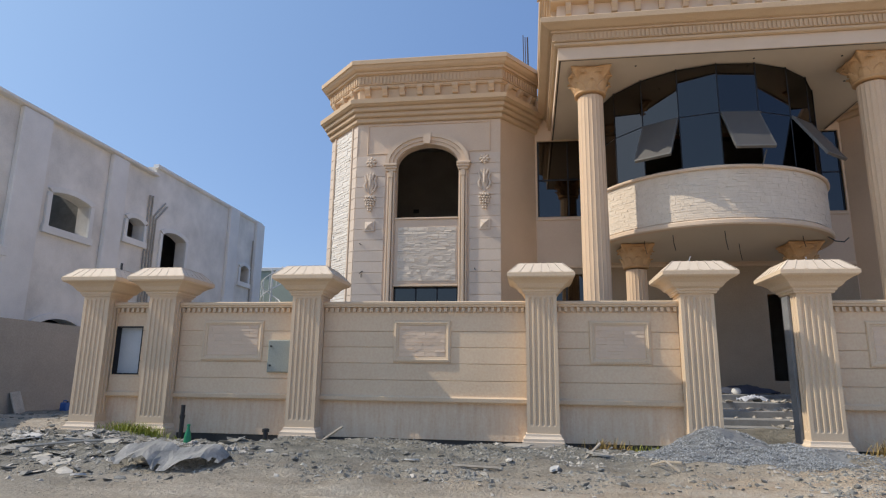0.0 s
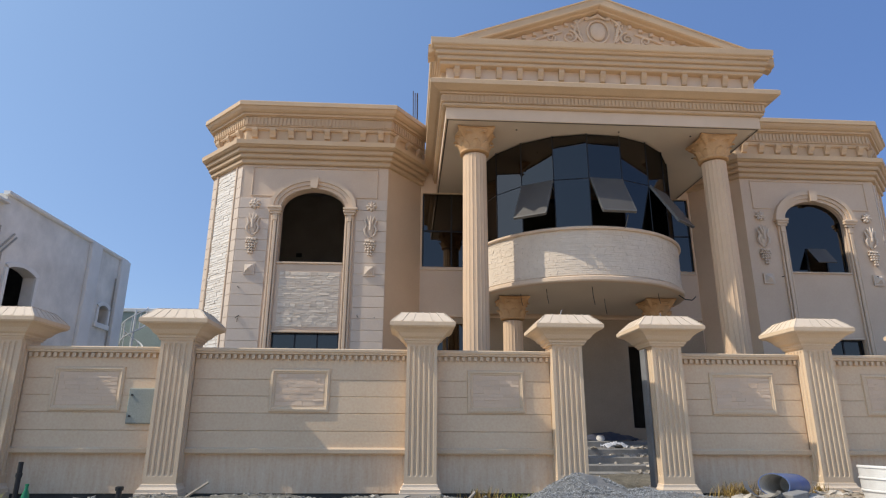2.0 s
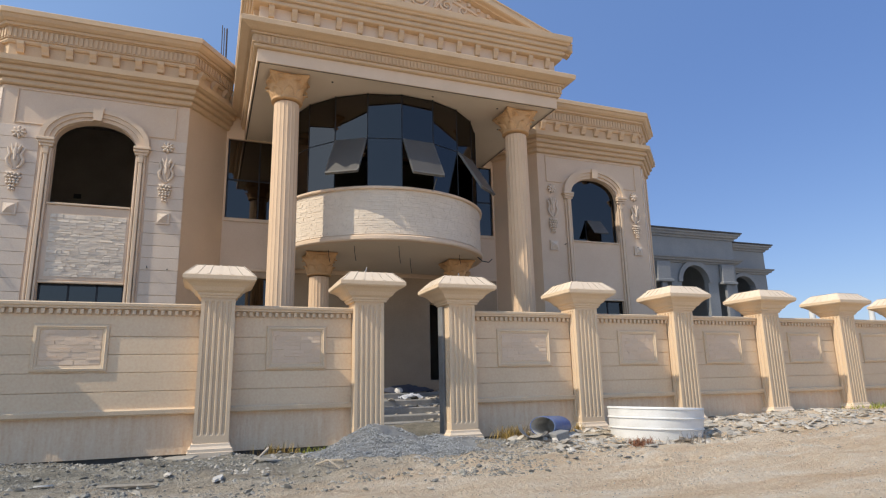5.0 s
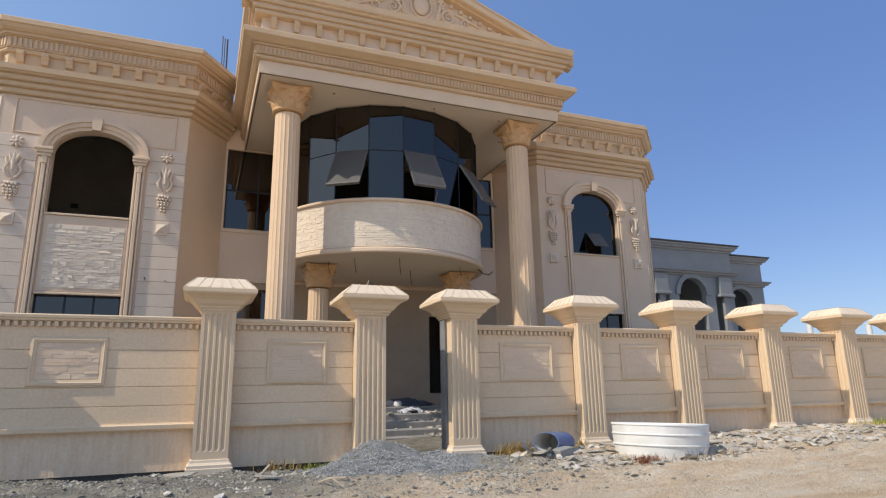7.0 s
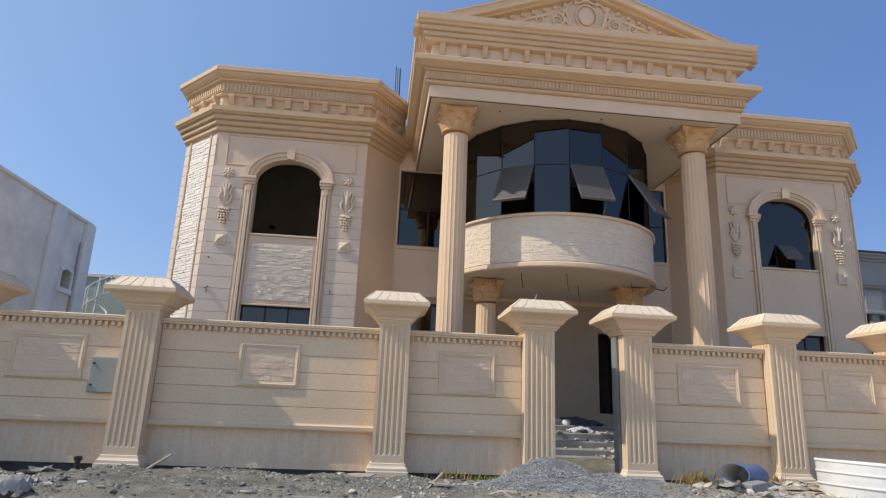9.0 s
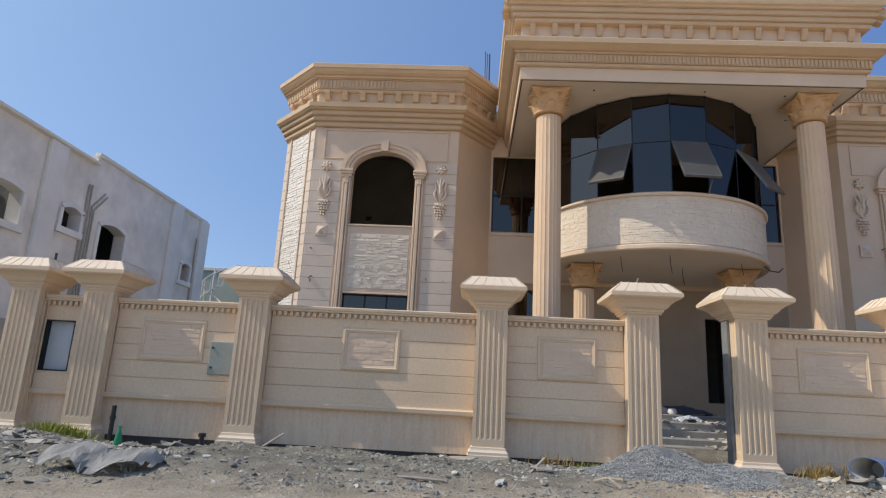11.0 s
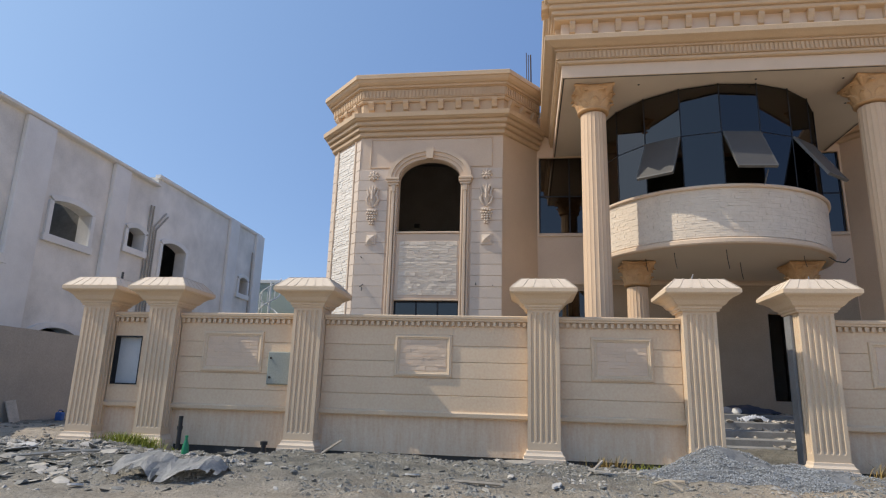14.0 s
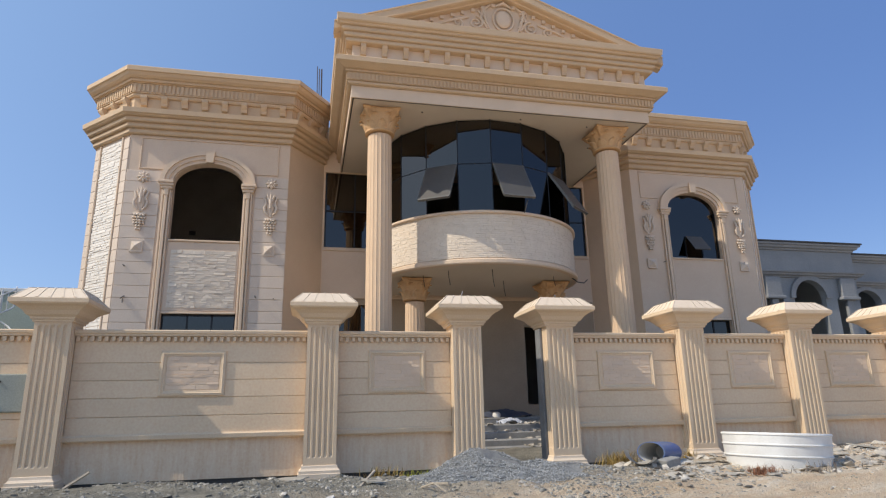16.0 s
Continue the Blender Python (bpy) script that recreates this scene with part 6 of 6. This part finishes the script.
def shard(x, y, w, d, ang, tilt=(0, 0), mat_=SHARD, thick=0.02, name="plaster_slab", label="broken pale plaster slab lying on the rubble"):
    """A broken flat slab with an uneven outline."""
    bm = bmesh.new()
    n = 11
    pts = [(w / 2 * math.cos(6.2832 * k / n) * rng.uniform(0.6, 1.15), d / 2 * math.sin(6.2832 * k / n) * rng.uniform(0.6, 1.15)) for k in range(n)]
    lo = [bm.verts.new((a, c, 0)) for a, c in pts]
    hi = [bm.verts.new((a * 0.97, c * 0.97, thick)) for a, c in pts]
    bm.faces.new(lo[::-1])
    bm.faces.new(hi)
    for k in range(n):
        bm.faces.new((lo[k], lo[(k + 1) % n], hi[(k + 1) % n], hi[k]))
    o = tagged(part(name, bm, mat_), label, "slab", group="broken slabs")
    o.location = (x, y, ground_z(x, y) + 0.015)
    o.rotation_euler = (radians(tilt[0]), radians(tilt[1]), ang)


for x, y, w, d in ((-7.5, 8.9, 0.9, 0.5), (-7.0, 9.4, 0.6, 0.35), (-6.2, 8.3, 0.35, 0.25), (-6.6, 7.7, 0.5, 0.35), (-5.9, 7.4, 0.4, 0.25), (-7.2, 7.2, 0.6, 0.3), (-5.4, 8.0, 0.3, 0.22), (-6.9, 8.2, 0.45, 0.3), (-7.8, 7.8, 0.5, 0.3), (-5.2, 6.9, 0.35, 0.2), (-4.6, 6.4, 0.22, 0.12),
                   (0.15, 9.45, 0.55, 0.25), (-1.1, 7.6, 0.2, 0.12), (-0.2, 7.2, 0.25, 0.1), (0.6, 7.5, 0.3, 0.12), (1.2, 8.3, 0.35, 0.2), (1.7, 8.9, 0.3, 0.22), (-3.1, 8.0, 0.16, 0.12), (6.4, 8.8, 0.35, 0.2), (6.9, 8.6, 0.3, 0.2), (5.6, 9.0, 0.45, 0.3), (9.0, 9.2, 0.7, 0.3), (9.9, 9.2, 0.6, 0.35), (10.6, 9.4, 0.5, 0.3), (11.6, 9.6, 0.5, 0.3), (12.4, 9.6, 0.6, 0.25), (8.9, 8.7, 0.4, 0.25), (6.3, 9.2, 0.4, 0.25)):
    shard(x, y, w, d, rng.random() * 3, (rng.uniform(-12, 8), rng.uniform(-9, 9)), SHARD if rng.random() < 0.65 else SHEET, rng.uniform(0.008, 0.025))


def crumpled_sheet():
    """A torn, creased sheet in two wings, its front edges propped clear of the ground."""
    bm = bmesh.new()
    r_ = random.Random(14)
    n, m = 26, 8

    def along(stops, u):
        for (u0, a), (u1, c) in zip(stops, stops[1:]):
            if u <= u1:
                return a + (c - a) * (u - u0) / (u1 - u0)
        return stops[-1][1]
    front = [(0, 0.15), (0.1, 0.07), (0.2, 0.14), (0.3, 0.19), (0.38, 0.13), (0.45, 0.02), (0.54, 0.0), (0.6, 0.03), (0.72, 0.12), (0.85, 0.17), (0.93, 0.10), (1, 0.08)]
    back = [(0, 0.26), (0.15, 0.30), (0.3, 0.33), (0.45, 0.31), (0.55, 0.24), (0.7, 0.28), (0.85, 0.29), (0.94, 0.24), (1, 0.14)]
    edge = [(0, -0.25), (0.1, -0.38), (0.2, -0.30), (0.3, -0.28), (0.42, -0.42), (0.54, -0.50), (0.7, -0.40), (0.85, -0.28), (1, -0.2)]
    rows = []
    for jj in range(m + 1):
        row = []
        for ii in range(n + 1):
            u, w = ii / n, jj / m
            e = along(edge, u) + (r_.uniform(-0.03, 0.03) if jj == 0 else 0)
            rise = min(1, w / 0.62)
            z = along(front, u) * (1 - rise) + along(back, u) * rise - 0.35 * max(0, w - 0.62)
            z += 0.06 * noise.noise(Vector((u * 5, w * 3, 2))) + 0.014 * noise.noise(Vector((u * 25, w * 9, 5)))
            row.append(bm.verts.new(((u - 0.5) * 1.75, e + (0.42 - e) * w + 0.1 * (u - 0.5) + 0.05 * noise.noise(Vector((u * 7, w * 3, 9))), max(0.012, z))))
        rows.append(row)
    for jj in range(m):
        for ii in range(n):
            a, c, e, g = rows[jj][ii], rows[jj][ii + 1], rows[jj + 1][ii + 1], rows[jj + 1][ii]
            if jj == 0 and ii in (3, 4, 12, 24):
                continue
            for f in (((a, c, e), (a, e, g)) if r_.random() < 0.5 else ((a, c, g), (c, e, g))):
                bm.faces.new(f)
    bmesh.ops.solidify(bm, geom=bm.faces[:], thickness=0.018)
    o = tagged(part("crumpled_sheet", bm, SHEET), "torn grey cement-coated sheet lying buckled on rubble", "sheet")
    o.location, o.scale = (-3.92, 7.1, ground_z(-3.92, 7.1) - 0.01), (0.70, 0.85, 0.88)
    o.rotation_euler = (0, 0, radians(6))


crumpled_sheet()


def stick(pts, r, name="stick", label="thin bleached wooden stick on the dust", material=WOODM):
    bm = bmesh.new()
    tube(bm, [(x, y, ground_z(x, y) + z) for x, y, z in pts], r, 5)
    tagged(part(name, bm, material), label, "stick", group="loose sticks")


stick([(-6.4, 7.5, 0.03), (-5.9, 7.85, 0.08), (-5.35, 8.2, 0.09)], 0.02, "pipe_length", "grey pipe length lying on rubble", GREYWALL)
stick([(-2.95, 9.7, 0.0), (-2.65, 9.75, 0.22)], 0.022)
stick([(-0.6, 7.45, 0.02), (-0.05, 7.5, 0.03)], 0.02)
stick([(-1.9, 6.1, 0.02), (-1.2, 5.95, 0.04), (-0.7, 5.9, 0.02)], 0.014)
stick([(1.0, 8.2, 0.0), (1.22, 8.5, 0.16)], 0.018)
stick([(1.9, 8.1, 0.02), (2.1, 7.9, 0.05)], 0.014)
stick([(1.75, 7.9, 0.02), (1.85, 7.6, 0.12), (1.98, 7.5, 0.02)], 0.012)
stick([(-2.4, 8.6, 0.02), (-2.1, 8.6, 0.02)], 0.02)

# black pipe stub, green bottle, small valve
bm = bmesh.new()
lathe(bm, [(0.035, -0.1), (0.035, 0.30), (0.045, 0.30), (0.045, 0.36), (0.035, 0.36), (0.035, 0.52)], (-5.50, 9.90), 12)
tagged(part("pipe_stub", bm, BLACK, smooth=True), "black pipe stub rising beside the boundary wall", "pipe")
bm = bmesh.new()
lathe(bm, [(0.085, 0.0), (0.09, 0.03), (0.085, 0.12), (0.07, 0.22), (0.035, 0.32), (0.03, 0.38), (0.034, 0.385), (0.034, 0.42), (0.01, 0.425)], (0, 0), 18)
bt = tagged(part("bottle", bm, GREENP, smooth=True), "green plastic bottle standing on the ground", "bottle")
bm = bmesh.new()
lathe(bm, [(0.036, 0.385), (0.038, 0.39), (0.038, 0.425), (0.01, 0.43)], (0, 0), 14)
part("cap", bm, GREENP, bt)
bt.location, bt.scale = (-4.62, 8.6, ground_z(-4.62, 8.6)), (0.6, 0.6, 0.62)
bm = bmesh.new()
lathe(bm, [(0.04, -0.05), (0.04, 0.12), (0.06, 0.12), (0.06, 0.17), (0.03, 0.18)], (-3.98, 9.85), 10)
tagged(part("valve", bm, BLACK, smooth=True), "small black pipe valve by the boundary wall", "valve")


# cut blue drum and white tank
def build_drum():
    bm = bmesh.new()
    n = 28
    r, l = 0.20, 0.72
    outer = [(-l / 2, r * 0.97), (-l / 2 + 0.03, r), (l / 2 - 0.06, r), (l / 2 - 0.02, r * 0.93), (l / 2, r * 0.80), (l / 2, 0.02)]
    rings = [[bm.verts.new((x, rr * math.cos(6.2832 * k / n), rr * math.sin(6.2832 * k / n))) for k in range(n)] for x, rr in outer]
    inner = [[bm.verts.new((x, rr * math.cos(6.2832 * k / n), rr * math.sin(6.2832 * k / n))) for k in range(n)] for x, rr in ((-l / 2, r * 0.92),)]
    for a, c in zip(rings, rings[1:]):
        for k in range(n):
            bm.faces.new((a[k], a[(k + 1) % n], c[(k + 1) % n], c[k]))
    for k in range(n):
        bm.faces.new((rings[0][k], rings[0][(k + 1) % n], inner[0][(k + 1) % n], inner[0][k]))
    ib = bmesh.new()
    rin = [[ib.verts.new((x, rr * math.cos(6.2832 * k / n), rr * math.sin(6.2832 * k / n))) for k in range(n)] for x, rr in ((-l / 2 + 0.002, r * 0.915), (l / 2 - 0.05, r * 0.9), (l / 2 - 0.05, 0.02))]
    for a, c in zip(rin, rin[1:]):
        for k in range(n):
            ib.faces.new((a[k], a[(k + 1) % n], c[(k + 1) % n], c[k]))
    d = tagged(part("plastic_drum", bm, DRUMP, smooth=True), "cut blue plastic drum lying on its side", "drum")
    part("drum_inside", ib, SHEET, d, "dusty grey inside", True)
    d.location = (6.02, 9.35, ground_z(6.02, 9.35) + 0.16)
    d.rotation_euler = (0, radians(3), radians(34))
    d.scale = (0.97, 1.2, 0.82)


build_drum()
bm = bmesh.new()
n = 12
rows = []
for j in range(n + 1):
    a = math.pi * j / n
    rows.append([bm.verts.new((x, 0.22 * math.cos(a), 0.16 - 0.16 * math.sin(a))) for x in (-0.2, 0.2)])
for a, c in zip(rows, rows[1:]):
    bm.faces.new((a[0], a[1], c[1], c[0]))
bmesh.ops.solidify(bm, geom=bm.faces[:], thickness=0.02)
o = tagged(part("half_pipe", bm, SHEET, smooth=True), "grey half-round trough lying in the rubble", "trough")
o.location, o.rotation_euler = (5.42, 9.0, ground_z(5.42, 9.0) + 0.02), (0.25, 0.1, 0.9)
bm = bmesh.new()
soft_box(bm, -0.17, 0.17, -0.1, 0.1, 0, 0.14, 0.012)
o = tagged(part("concrete_block", bm, CONCRETE), "grey concrete block lying by the drum", "block")
o.location, o.rotation_euler = (5.88, 8.9, ground_z(5.88, 8.9) - 0.01), (0.05, -0.12, 0.35)


def build_tank():
    at = (7.48, 8.45)
    g = ground_z(*at)
    R = 0.785
    bm = bmesh.new()
    lathe(bm, [(R * 0.90, 0.0), (R * 0.955, 0.24), (R * 0.975, 0.60), (R * 0.975, 0.62), (R * 0.955, 0.62), (R * 0.935, 0.24), (R * 0.88, 0.02), (0.02, 0.02)], (0, 0), 64)
    tank = tagged(part("water_tank", bm, WHITEP, smooth=True), "round ribbed white plastic tank section upside down on rubble", "tank")
    for z, k in ((0.225, 0.952), (0.425, 0.966)):
        bm = bmesh.new()
        lathe(bm, [(R * k, z - 0.018), (R * (k + 0.02), z - 0.012), (R * (k + 0.02), z + 0.004), (R * k, z + 0.016)], (0, 0), 64)
        part("rib", bm, WHITEP, tank, smooth=True)
    bm = bmesh.new()
    lathe(bm, [(R * 0.972, 0.585), (R * 0.99, 0.59), (R * 0.99, 0.615), (R * 0.975, 0.63), (R * 0.955, 0.63), (R * 0.952, 0.60)], (0, 0), 64)
    part("rim", bm, WHITEP, tank, smooth=True)
    bm = bmesh.new()
    lathe(bm, [(R * 0.95, 0.585), (R * 0.5, 0.60), (0.02, 0.605)], (0, 0), 64)
    part("tank_top", bm, WHITEP, tank, smooth=True)
    tank.location = (at[0], at[1], g - 0.08)
    tank.rotation_euler = (radians(-1.0), radians(2.8), 0)
    tank.scale = (1, 1, 0.82)


build_tank()


def weeds(x, y, rx, ry, count, hmax, material, name, label, seed):
    r_ = random.Random(seed)
    bm = bmesh.new()
    for _ in range(count * 2):
        px, py = x + r_.gauss(0, rx), y + r_.gauss(0, ry)
        z = ground_z(px, py) - 0.01
        h = hmax * r_.uniform(0.2, 1.0) ** 1.3
        a = r_.random() * 6.28
        lean = r_.uniform(0.1, 1.1) * h
        w = r_.uniform(0.003, 0.008)
        dx, dy = math.cos(a), math.sin(a)
        v = [bm.verts.new(p) for p in ((px - dy * w, py + dx * w, z), (px + dy * w, py - dx * w, z), (px + dx * lean * 0.4 + dy * w * 0.8, py + dy * lean * 0.4 - dx * w * 0.8, z + h * 0.6), (px + dx * lean * 0.4 - dy * w * 0.8, py + dy * lean * 0.4 + dx * w * 0.8, z + h * 0.6), (px + dx * lean, py + dy * lean, z + h))]
        bm.faces.new(v[:4])
        bm.faces.new((v[3], v[2], v[4]))
    tagged(part(name, bm, material), label, "weeds", kind="stuff")


weeds(-6.15, 9.66, 0.27, 0.10, 420, 0.21, GRASS, "weeds", "tuft of yellow-green weeds by the boundary wall", 1)
weeds(-5.40, 9.72, 0.10, 0.08, 110, 0.18, GRASS, "weeds", "small green weeds by the boundary wall", 2)
weeds(-4.45, 9.86, 0.15, 0.06, 150, 0.18, GRASS, "weeds", "small green weeds by the boundary wall", 3)
weeds(1.45, 9.55, 0.14, 0.08, 120, 0.20, DRYGRASS, "weeds", "dry yellow weeds by the boundary wall", 4)
weeds(2.0, 9.75, 0.15, 0.05, 70, 0.16, GRASS, "weeds", "small green weeds by the boundary wall", 5)
weeds(5.45, 9.70, 0.16, 0.08, 170, 0.26, DRYGRASS, "weeds", "dry yellow weeds by the boundary wall", 6)
weeds(6.75, 9.75, 0.1, 0.06, 60, 0.2, DRYGRASS, "weeds", "dry yellow weeds beside the drum", 7)
weeds(6.62, 7.75, 0.10, 0.06, 130, 0.14, REDGRASS, "weeds", "reddish dry weeds beside the tank", 8)
weeds(7.35, 7.6, 0.35, 0.05, 40, 0.22, STALK, "weeds", "thin dry stalks beside the tank", 10)
weeds(15.9, 9.65, 0.9, 0.08, 420, 0.18, GRASS, "weeds", "green weeds along the boundary wall", 9)

# wires left standing in the pillar caps for lamps, a stub on the end pillar, a socket box on the inner wall
for x, y, h_, dx in ((2.95, 10.25, 0.14, 0.02), (4.72, 10.2, 0.10, -0.01), (-7.30, 10.35, 0.17, 0.0)):
    bm = bmesh.new()
    tube(bm, [(x, y, 2.88), (x, y, 2.90 + h_ * 0.6), (x + dx, y, 2.90 + h_)], 0.009 if x > 0 else 0.022, 6)
    tagged(part("lamp_wire", bm, FARGREY if x > 0 else BLACK), "short stub of lamp cable standing in a pillar cap", "cable", group="lamp cables")
bm = bmesh.new()
soft_box(bm, -3.78, -3.58, 20.94, 21.002, 6.86, 7.00, 0.008)
part("socket_box", bm, BLACK, villa, "small black socket box in the inner wall")
